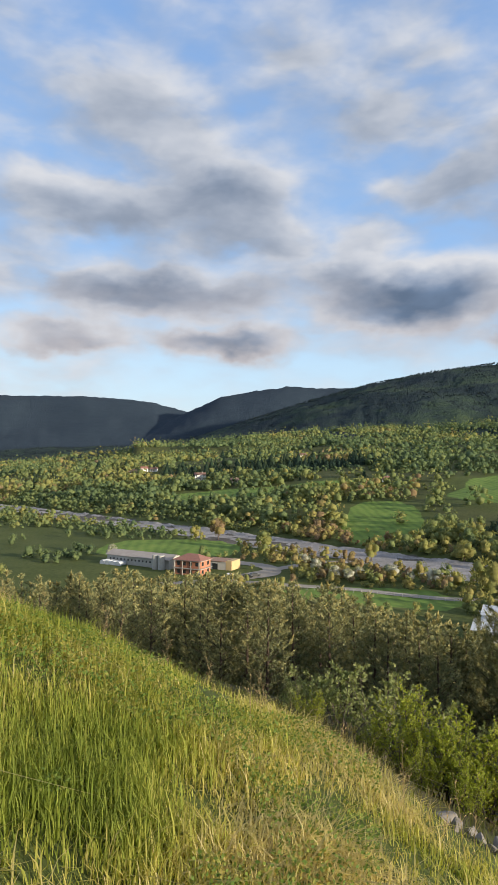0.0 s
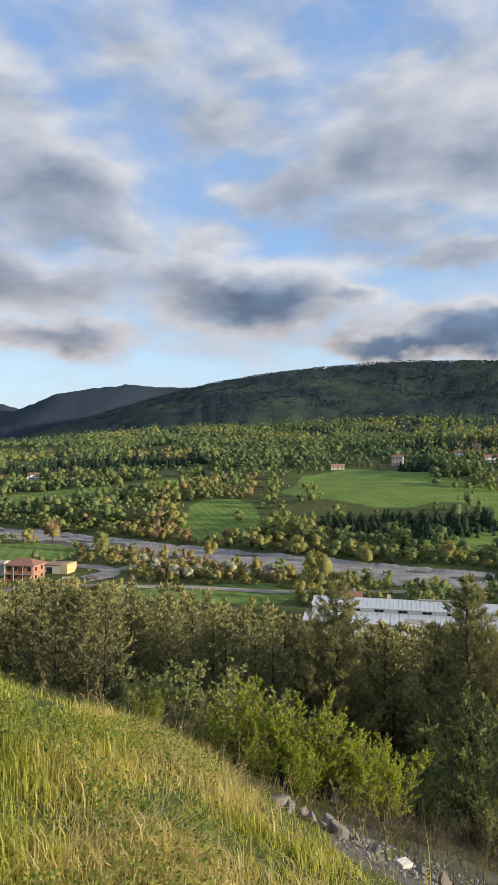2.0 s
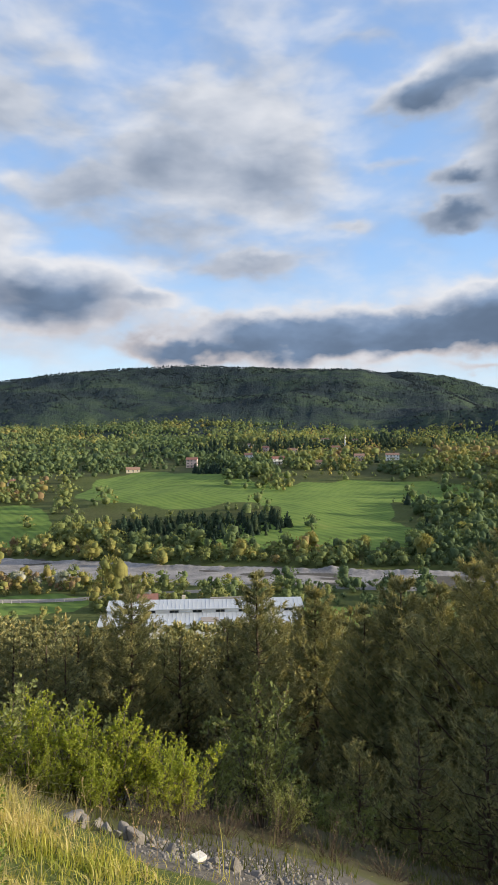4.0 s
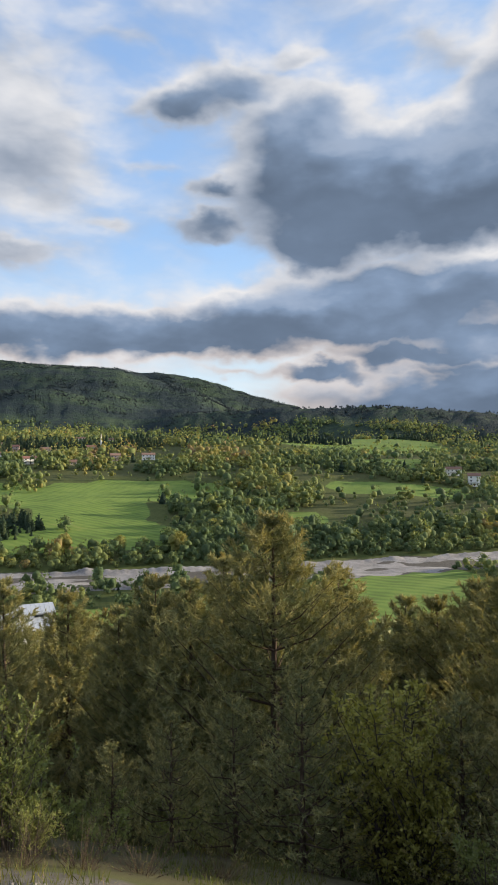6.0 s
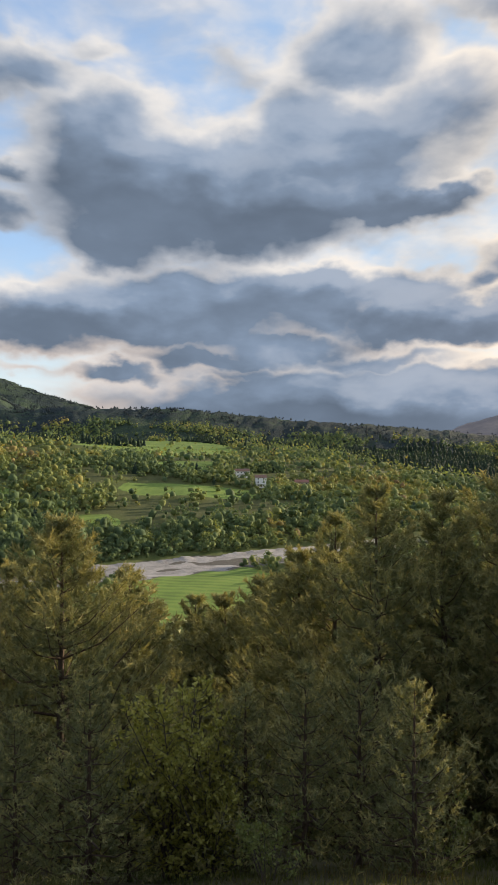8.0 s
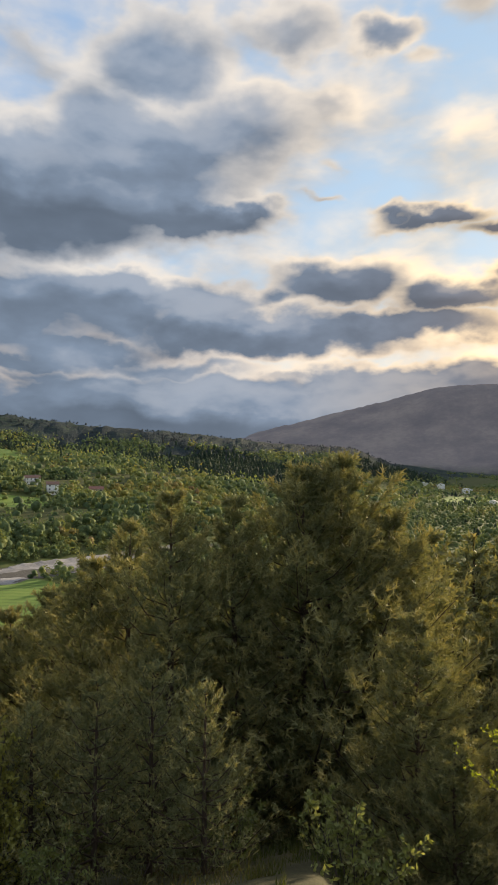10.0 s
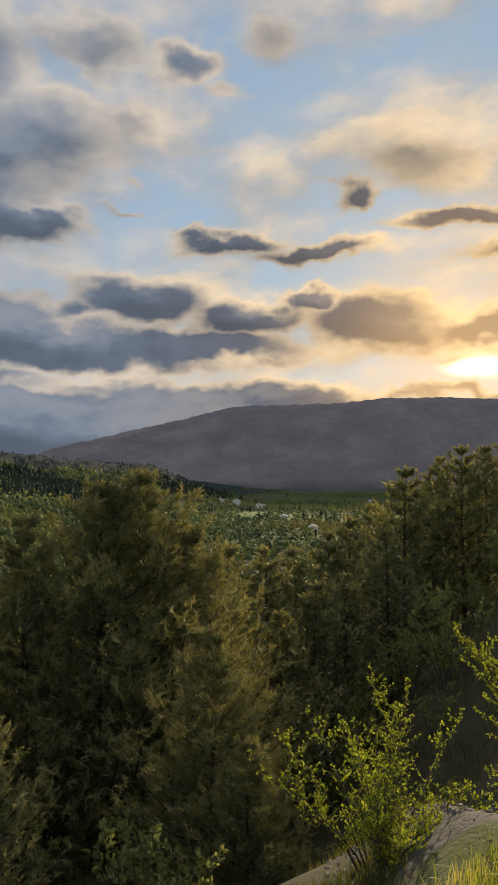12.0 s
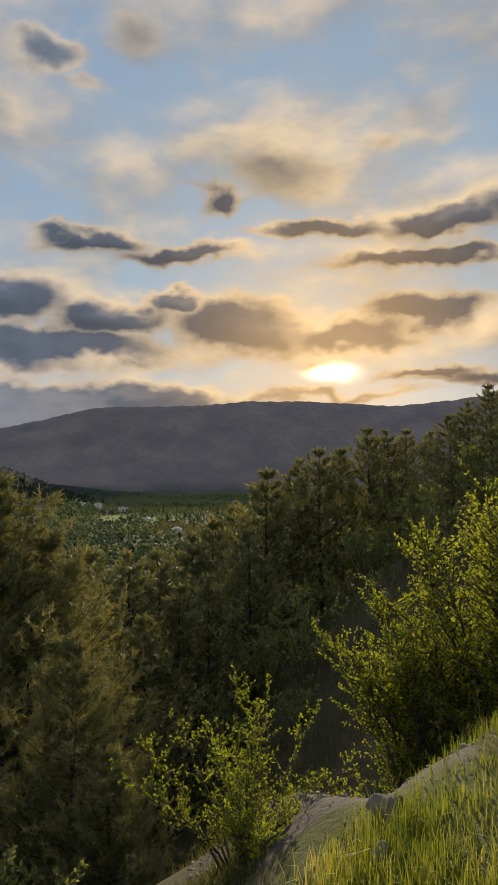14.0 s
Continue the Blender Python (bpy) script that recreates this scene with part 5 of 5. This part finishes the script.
def river():
    """Gravel bed with shallow channels and a ribbed spoil bank on the far side."""
    s = np.arange(-640, 262, 1.1)
    off = np.array((-37, -33, -29, -25, -21, -17, -13, -9, -6, -4, -2.5, -1.2, 0, 1.2, 2.5, 4))
    S, D = np.meshgrid(s, off, indexing="ij")
    W = far_bank(S) + D + np.where(D < -20, 6 * ROUGH(S, S * 0, 40, 2), 0)
    x, y = ALONG[0] * S + ACROSS[0] * W, ALONG[1] * S + ACROSS[1] * W
    rib = np.abs(np.sin(S * .9 + 3 * ROUGH(S, D * 0, 9, 2)))
    bank = np.exp(-((D + .4) / 2.2) ** 2) * (1.0 + .35 * rib + 1.1 * ROUGH(S, D * .3, 7, 4))
    z = FLOOR - 1.5 + .9 * ROUGH(S * .3, D, 5, 3) + bank + .9 * smooth((-28 - D) / 8)
    z[:, 0] -= 1.2
    z[:, -1] -= 1.5
    n, k = S.shape
    i, j = np.meshgrid(np.arange(n - 1), np.arange(k - 1), indexing="ij")
    F = np.stack([i * k + j, (i + 1) * k + j, (i + 1) * k + j + 1, i * k + j + 1], -1).reshape(-1, 4)
    tagged(new("river_bed", mesh_from("river_bed", np.stack([x, y, z], -1), F, RIVER_GRAVEL, True)), "pale gravel river bed with a ribbed spoil bank", "river", kind="structure")


m_river, g = material("river_gravel", .9, .3)
n1, _ = g.noise(g.vec("MULTIPLY", g.spot, (1, 1, 1)), .12, 6.0, .65)
n0, _ = g.noise(g.spot, 1.3, 5.0, .7)
g.put(g.bsdf.inputs["Base Color"], g.ramp(g.math("ADD", g.math("MULTIPLY", n1, .6), g.math("MULTIPLY", n0, .4)),
      [(.32, (.13, .125, .126)), (.44, (.23, .218, .215)), (.56, (.33, .312, .305)), (.7, (.42, .40, .39))]))
bump(g, n0, .6, .25)
RIVER_GRAVEL = m_river
river()

# ---- foreground: grass shoulder, rubble, bushes ----


def grass_patch(name, n, azs, rs, heights, seed, straw, label, lush=0.0, over=0.0):
    rng = np.random.RandomState(seed)
    az = np.radians(rng.uniform(*azs, n))
    r = np.sqrt(rng.uniform(rs[0] ** 2, rs[1] ** 2, n))
    x, y = -np.sin(az) * r, np.cos(az) * r
    clump = ROUGH(x, y, .45, 2)
    x, y = x + rng.normal(0, .03, n), y + rng.normal(0, .03, n)
    lip = np.interp(np.degrees(az), *EDGE) + .1 - lush * 6 + over + .5 * ROUGH(x, y, .8, 2)
    keep = (r < lip) | (rng.rand(n) < np.exp(-(r - lip) / .28))
    keep &= rng.rand(n) < .62 + 1.1 * clump
    x, y, r, clump = x[keep], y[keep], r[keep], clump[keep]
    n = len(x)
    z = land(x, y) - .02
    h = rng.uniform(*heights, n) * (1 + .9 * clump) * np.where(rng.rand(n) < .06, 1.6, 1)
    a = rng.uniform(0, 6.28, n)
    lean = rng.gamma(2.0, .16, n)
    dry = np.clip(straw + 1.3 * ROUGH(x, y, 1.1, 3) + rng.normal(0, .16, n) - lush, 0, 1)
    lean = lean * (1 + 1.2 * (dry > .7))
    out = np.c_[np.cos(a), np.sin(a), np.zeros(n)]
    side = np.c_[-np.sin(a), np.cos(a), np.zeros(n)]
    w = rng.uniform(.002, .0045, n)[:, None]
    b = np.c_[x, y, z]
    up = np.array([0, 0, 1.0])
    m = b + up * (h * .58)[:, None] + out * (h * lean * .35)[:, None]
    t = b + up * (h * (1 - .3 * lean))[:, None] + out * (h * lean * 1.15)[:, None]
    V = np.stack([b - side * w, b + side * w, m + side * w * .75, m - side * w * .75, t], 1).reshape(-1, 3)
    k = np.arange(n)[:, None] * 5
    F = np.concatenate([k + [0, 1, 2], k + [0, 2, 3], k + [3, 2, 4]])
    me = mesh_from(name, V, F, GRASS, False, [("tone", np.repeat(dry, 5))])
    return tagged(new(name, me), label, "grass", kind="stuff")


grass_patch("long_grass", 130000, (-24, 38), (1.5, 6.2), (.06, .16), 31, .62, "long sunlit green and straw coloured grass on the shoulder")
grass_patch("long_grass", 75000, (-172, -112), (1.5, 6.0), (.07, .18), 32, .50, "fresh green meadow grass along a gravel lip", .08)
grass_patch("long_grass", 60000, (-322, 38), (.25, 6.5), (.05, .13), 35, .5, "short trodden grass round the viewpoint")
grass_patch("long_grass", 5000, (-70, -24), (2.0, 6.0), (.08, .24), 33, .6, "sparse dry grass on the stony lip")


def undergrowth(n, azs, rs, seed):
    """Rough grass and weeds on the slope below the lip."""
    rng = np.random.RandomState(seed)
    az, r = np.radians(rng.uniform(*azs, n)), rng.uniform(*rs, n)
    x, y = -np.sin(az) * r, np.cos(az) * r
    ok = (r > np.interp(np.degrees(az), *EDGE) + .8) & (ROUGH(x, y, 1.6, 2) > -.12)
    x, y, r = x[ok], y[ok], r[ok]
    m = len(x)
    base = np.c_[x, y, land(x, y) - .03]
    dirs = unit(np.c_[rng.normal(0, .38, (m, 2)), np.ones(m)])
    v, f = blades(base, dirs, rng.uniform(.06, .2, m) * (.4 + r / 8), rng.uniform(.008, .02, m) * (.5 + r / 14), rng)
    tone = np.repeat(np.clip(.35 + .9 * ROUGH(x, y, 2.5, 2) + rng.normal(0, .15, m), 0, 1), 3)
    tagged(new("undergrowth", mesh_from("undergrowth", v, f, WEED, False, [("tone", tone)])), "rough weeds and dead grass on the shaded slope", "undergrowth", kind="stuff")


WEED = foliage("slope_weeds", [(0, (.06, .085, .022)), (.5, (.105, .115, .036)), (1, (.19, .145, .075))], .4, tone="tone", vary=.3)
undergrowth(42000, (-172, 30), (4.5, 15), 41)
undergrowth(26000, (-134, -98), (4.0, 9.5), 44)
undergrowth(26000, (-168, -100), (14, 50), 42)


def herb_patch(n, azs, rs, seed):
    """Broad small leaves of low herbs between the grass."""
    rng = np.random.RandomState(seed)
    az, r = np.radians(rng.uniform(*azs, n)), rng.uniform(*rs, n)
    x, y = -np.sin(az) * r, np.cos(az) * r
    ok = ROUGH(x, y, .7, 2) > .05
    x, y = x[ok], y[ok]
    m = len(x)
    base = np.c_[x, y, land(x, y) + rng.uniform(.02, .16, m)]
    dirs = unit(np.c_[rng.normal(0, 1, (m, 2)), rng.uniform(.1, .8, m)])
    v, f = leaves(base, dirs, .024, .016, rng)
    tagged(new("low_herbs", mesh_from("low_herbs", v, f, HERB, False, [("tone", np.repeat(rng.rand(m), 4))])), "low broad-leaved green herbs between grass", "herbs", kind="stuff")


HERB = foliage("herb_leaves", [(0, (.10, .17, .035)), (.6, (.17, .24, .05)), (1, (.28, .28, .07))], .45, tone="tone", vary=.3)
herb_patch(22000, (-6, 38), (1.5, 4.6), 43)


def seed_stalk_meshes(seed, h, heads, mat):
    """A dry weed: thin stem, few side twigs and small seed heads."""
    rng = np.random.RandomState(seed)
    paths, base, dirs = [], [], []
    t = np.linspace(0, 1, 6)[:, None]
    bend = rng.normal(0, .12, 2)
    main = np.c_[bend[0] * h * t ** 2, bend[1] * h * t ** 2, h * t]
    paths.append(np.c_[main, .0035 * (1 - .7 * t)])
    for k in range(heads):
        u = rng.uniform(.35, 1)
        i = min(int(u * 5), 4)
        p = main[i]
        d = unit(np.array([*rng.normal(0, .5, 2), 1.0]))
        L = h * rng.uniform(.08, .22)
        paths.append(np.c_[p + d * L * np.linspace(0, 1, 3)[:, None], np.array([.002, .0016, .001])])
        base += [p + d * L * f for f in (.5, .7, .85, 1.0)]
        dirs += [unit(d + rng.normal(0, .5, 3)) for f in range(4)]
    sv, sf = tubes(paths, 3)
    tufts = [mesh_from("seed_head", *leaves(np.array(base[k:k + 4]), np.array(dirs[k:k + 4]), .03, .012, rng), mat) for k in range(0, len(base), 4)]
    return [mesh_from("stem", sv, sf, mat, True)] + tufts


STRAW = plain("dry_straw", (.34, .25, .13), 0.9, 0.4, 0.2, bumps=0)
stalks = [seed_stalk_meshes(50 + k, .9, 5 + 2 * k, STRAW) for k in range(4)]
rng = np.random.RandomState(8)
for k in range(44):
    az = rng.uniform(-62, 34) if k < 36 else rng.uniform(-160, -140)
    r = float(np.interp(az, *EDGE)) + rng.uniform(-.6, .5) + (.6 if -62 < az < -20 else 0)
    plant("dry_weed", stalks[k % 4], ["stem"] + ["seed_head"] * (len(stalks[k % 4]) - 1), stand(az, r, rng.uniform(.3, .6), k, .03, rng.normal(0, .1)),
          "dry straw coloured weed stalk with seed heads in the grass", "weed", "dry weeds")

# rubble
STONE = plain("pale_rubble", (.185, .172, .16), 0.9, 0.45, 0.3, bumps=0.02)
WHITE_BLOCK = plain("white_block", (.50, .49, .47), 0.8, 0.2, 0.3)


def stone_mesh(seed, flat=.75, mat=None):
    rng = np.random.RandomState(seed)
    bm = bmesh.new()
    for p in rng.normal(size=(16, 3)):
        q = unit(p) * rng.uniform(.75, 1.0)
        bm.verts.new((q[0], q[1] * rng.uniform(.7, 1), q[2] * flat))
    got = bmesh.ops.convex_hull(bm, input=bm.verts)
    bmesh.ops.delete(bm, geom=[v for v in bm.verts if not v.link_faces], context="VERTS")
    bmesh.ops.bevel(bm, geom=list(bm.edges), offset=.05, segments=1, affect="EDGES")
    me = bpy.data.meshes.new("stone")
    bm.to_mesh(me)
    bm.free()
    me.materials.append(mat or STONE)
    return me


stones = [stone_mesh(60 + k, (.6, .85, .7, 1.0)[k % 4]) for k in range(8)]
PILE = [(-12.0, 4.9, .17), (-13.2, 4.7, .13), (-15.4, 4.8, .12), (-17.0, 4.65, .15), (-16.2, 4.6, .10), (-18.2, 4.6, .16), (-21.8, 4.45, .10), (-14.4, 5.1, .14), (-20, 4.8, .09), (-26, 4.5, .09),
        (-28.5, 4.4, .12), (-30.5, 4.45, .08), (-33, 4.4, .07), (-23, 4.7, .08), (-145.0, 2.95, .15), (-145.3, 3.4, .20), (-146.6, 3.45, .13), (-150, 5.0, .10), (-147, 4.8, .09), (-142, 4.5, .10),
        (-153, 5.3, .08), (-143, 4.9, .07)]
for k, (az, r, size) in enumerate(PILE):
    p = spot(az, r)
    ob = new("stone", stones[k % 8])
    ob.matrix_basis = Matrix.LocRotScale((p.x, p.y, p.z + size * .2), Euler((k, k * 1.7, k * .6)), (size * .8, size * .65, size * .65))
    tagged(ob, "pale grey broken rubble stone lying on gravel", "stone", "rubble stones")
p = spot(-24.6, 4.35)
slab = new("building_block", bpy.data.meshes.new("building_block"))
bm = boxed((-.065, -.04, -.02), (.065, .04, .02), .005)
bm.to_mesh(slab.data)
bm.free()
slab.data.materials.append(WHITE_BLOCK)
slab.matrix_basis = Matrix.LocRotScale((p.x, p.y, p.z + .035), Euler((.25, .2, .5)), (1, 1, 1))
tagged(slab, "white building block tipped among grey rubble", "block")


def pebbles(n, azs, rs, seed):
    rng = np.random.RandomState(seed)
    bm = bmesh.new()
    bmesh.ops.create_icosphere(bm, subdivisions=1, radius=1)
    tv = np.array([v.co[:] for v in bm.verts])
    tf = np.array([[v.index for v in f.verts] for f in bm.faces])
    bm.free()
    az, r = np.radians(rng.uniform(*azs, n)), rng.uniform(*rs, n)
    x, y = -np.sin(az) * r, np.cos(az) * r
    c = np.c_[x, y, land(x, y)]
    s = rng.gamma(2.0, .0055, n) + .004
    V = c[:, None] + tv[None] * s[:, None, None] * rng.uniform(.6, 1.2, (n, len(tv), 1)) * [1, 1, .7]
    F = tf[None] + (np.arange(n) * len(tv))[:, None, None]
    me = mesh_from("gravel", V.reshape(-1, 3), F.reshape(-1, 3), STONE)
    tagged(new("gravel", me), "loose grey gravel on the bank", "gravel", kind="stuff")


pebbles(1300, (-48, -17), (4.1, 5.4), 71)
pebbles(1500, (-165, -126), (4.2, 6.4), 72)

# bushes and small trees: mesh height is one of size 1
lime = [shrub_meshes(100 + k, 2.6, 2.5, 15, 24, 18, .068, LIME_LEAF) for k in range(3)]
sage = [shrub_meshes(110 + k, 3.0, 2.2, 13, 26, 18, .075, SAGE_LEAF) for k in range(2)]
slim = [shrub_meshes(115 + k, 2.6, 1.9, 14, 28, 20, .066, OLIVE_LEAF, low=.05) for k in range(2)]
fresh = shrub_meshes(120, 2.0, 3.7, 22, 26, 17, .042, LIME_LEAF)
tree_leaf = [shrub_meshes(125 + k, 6.0, 5.0, 26, 54, 32, .072, LIME_LEAF, low=.05) for k in range(2)]
dull = [shrub_meshes(130 + k, 2.4, 3.0, 8, 10, 12, .12, SAGE_LEAF) for k in range(3)]
bare = [shrub_meshes(140 + k, 1.3, 3.4, 34, 16, 1, .03, SAGE_LEAF, bark=BARK, low=.1) for k in range(2)]
for k, (az, r, top, kind) in enumerate([(-4.6, 7.6, -25.2, 0), (-8.4, 7.2, -22.2, 1), (-12.4, 7.0, -22.4, 2), (-16.0, 6.8, -24.0, 0), (-19.8, 6.7, -26.5, 1), (-22.8, 6.9, -25.8, 2), (1.5, 8.2, -27.0, 1), (-10.2, 6.5, -26.5, 0), (-14.0, 6.4, -27, 1)]):
    plant("lime_shrub", lime[kind], BUSH, stand(az, r, upto(az, r, top, 2.5), k * 2.2), "bright yellow-green leafy shrub below the grass shoulder", "shrub", "lime green shrubs")
for k, (az, r, top, kind) in enumerate([(-30.8, 8.6, -22.6, 0), (-33.4, 8.0, -29.5, 1), (3.5, 16, -21.5, 1)]):
    plant("grey_green_shrub", sage[kind], BUSH, stand(az, r, upto(az, r, top, 2.9), k * 2.2), "grey-green small broad-leaved tree before dark pines", "shrub", "grey-green shrubs")
for k, (az, r, top) in enumerate([(-69.6, 12.2, -21.5), (-72.6, 12.0, -24.5)]):
    plant("lime_shrub", slim[k], BUSH, stand(az, r, upto(az, r, top, 2.5), k + .4), "slender yellow-green young tree among dark pines", "shrub", "lime green shrubs")
plant("leafy_bush", fresh, BUSH, stand(-131.8, 4.7, upto(-131.8, 4.7, -20.8, 1.95), .5, .12), "backlit yellow-green bush with thin dark stems beside gravel", "bush")
for k, (az, r, top) in enumerate([(-158.5, 9.8, .8), (-151.0, 9.6, -7.8), (-165, 9.0, 2.0)]):
    plant("broadleaf_tree", tree_leaf[k % 2], BUSH, stand(az, r, upto(az, r, top, 5.8), k * 1.9, .2), "leafy green tree catching warm evening light", "tree", "leafy trees by the meadow")
rng = np.random.RandomState(17)
for k in range(56):
    az = rng.uniform(-162, -108) if k < 30 else rng.uniform(-162, -128)
    r = rng.uniform(8, 40) if k < 30 else rng.uniform(26, 56)
    plant("grey_green_shrub", dull[k % 3], BUSH, stand(az, r, rng.uniform(.6, 1.25) if k < 30 else rng.uniform(1.2, 2.2), k * 1.1), "dull green scrub bush on the shaded gully side", "shrub", "scrub of the gully")
for k in range(46):
    az = rng.uniform(-46, 2) if k < 30 else rng.uniform(-128, -46)
    r = rng.uniform(8.5, 17) if k < 30 else rng.uniform(10, 20)
    plant("grey_green_shrub", dull[k % 3], BUSH, stand(az, r, rng.uniform(.35, .8), k * 1.3), "low dark scrub under the pines", "shrub", "scrub under the pines")
for k, (az, r, s) in enumerate([(-19, 5.9, .36), (-23, 6.0, .42), (-27, 6.3, .45), (-32, 6.6, .42), (-38, 7.0, .45), (-44, 7.4, .45), (-52, 8.0, .5)]):
    plant("bare_thicket", bare[k % 2], BUSH, stand(az, r, s, k * 2.0), "brown leafless bramble thicket at the foot of the bank", "thicket", "bare thickets")


# ---- from the plan to the ground ----
SPAN = 0.8314  # headings close up by this much, distances grow by as much


def settled(x, y):
    """Where a point of the plan lies on the ground, and how far its heading turned."""
    az, r = np.degrees(np.arctan2(-x, y)), np.hypot(x, y) / SPAN
    az = np.where(az > 45, az - 360, az)
    to = np.interp(az, (-315, -175, 45), (-333.55, -156.45, 26.45))
    a = np.radians(to)
    return -np.sin(a) * r, np.cos(a) * r, np.radians(to - az)


def settle(ob):
    x, y, z = ob.location
    X, Y, turn = settled(np.float64(x), np.float64(y))
    ob.matrix_basis = Matrix.Translation((X, Y, z)) @ Matrix.Rotation(float(turn), 4, "Z") @ Matrix.Translation((-x, -y, -z)) @ ob.matrix_basis


for ob in list(scene.collection.all_objects):
    if ob.parent or ob.type not in {"MESH", "EMPTY"}:
        continue
    if ob.location.length > 0:
        settle(ob)
    elif ob.type == "EMPTY":
        for piece in ob.children:
            settle(piece)
    else:
        co = np.empty(len(ob.data.vertices) * 3, np.float32)
        ob.data.vertices.foreach_get("co", co)
        co = co.reshape(-1, 3).astype(float)
        co[:, 0], co[:, 1], _ = settled(co[:, 0], co[:, 1])
        ob.data.vertices.foreach_set("co", co.astype(np.float32).ravel())
        ob.data.update()
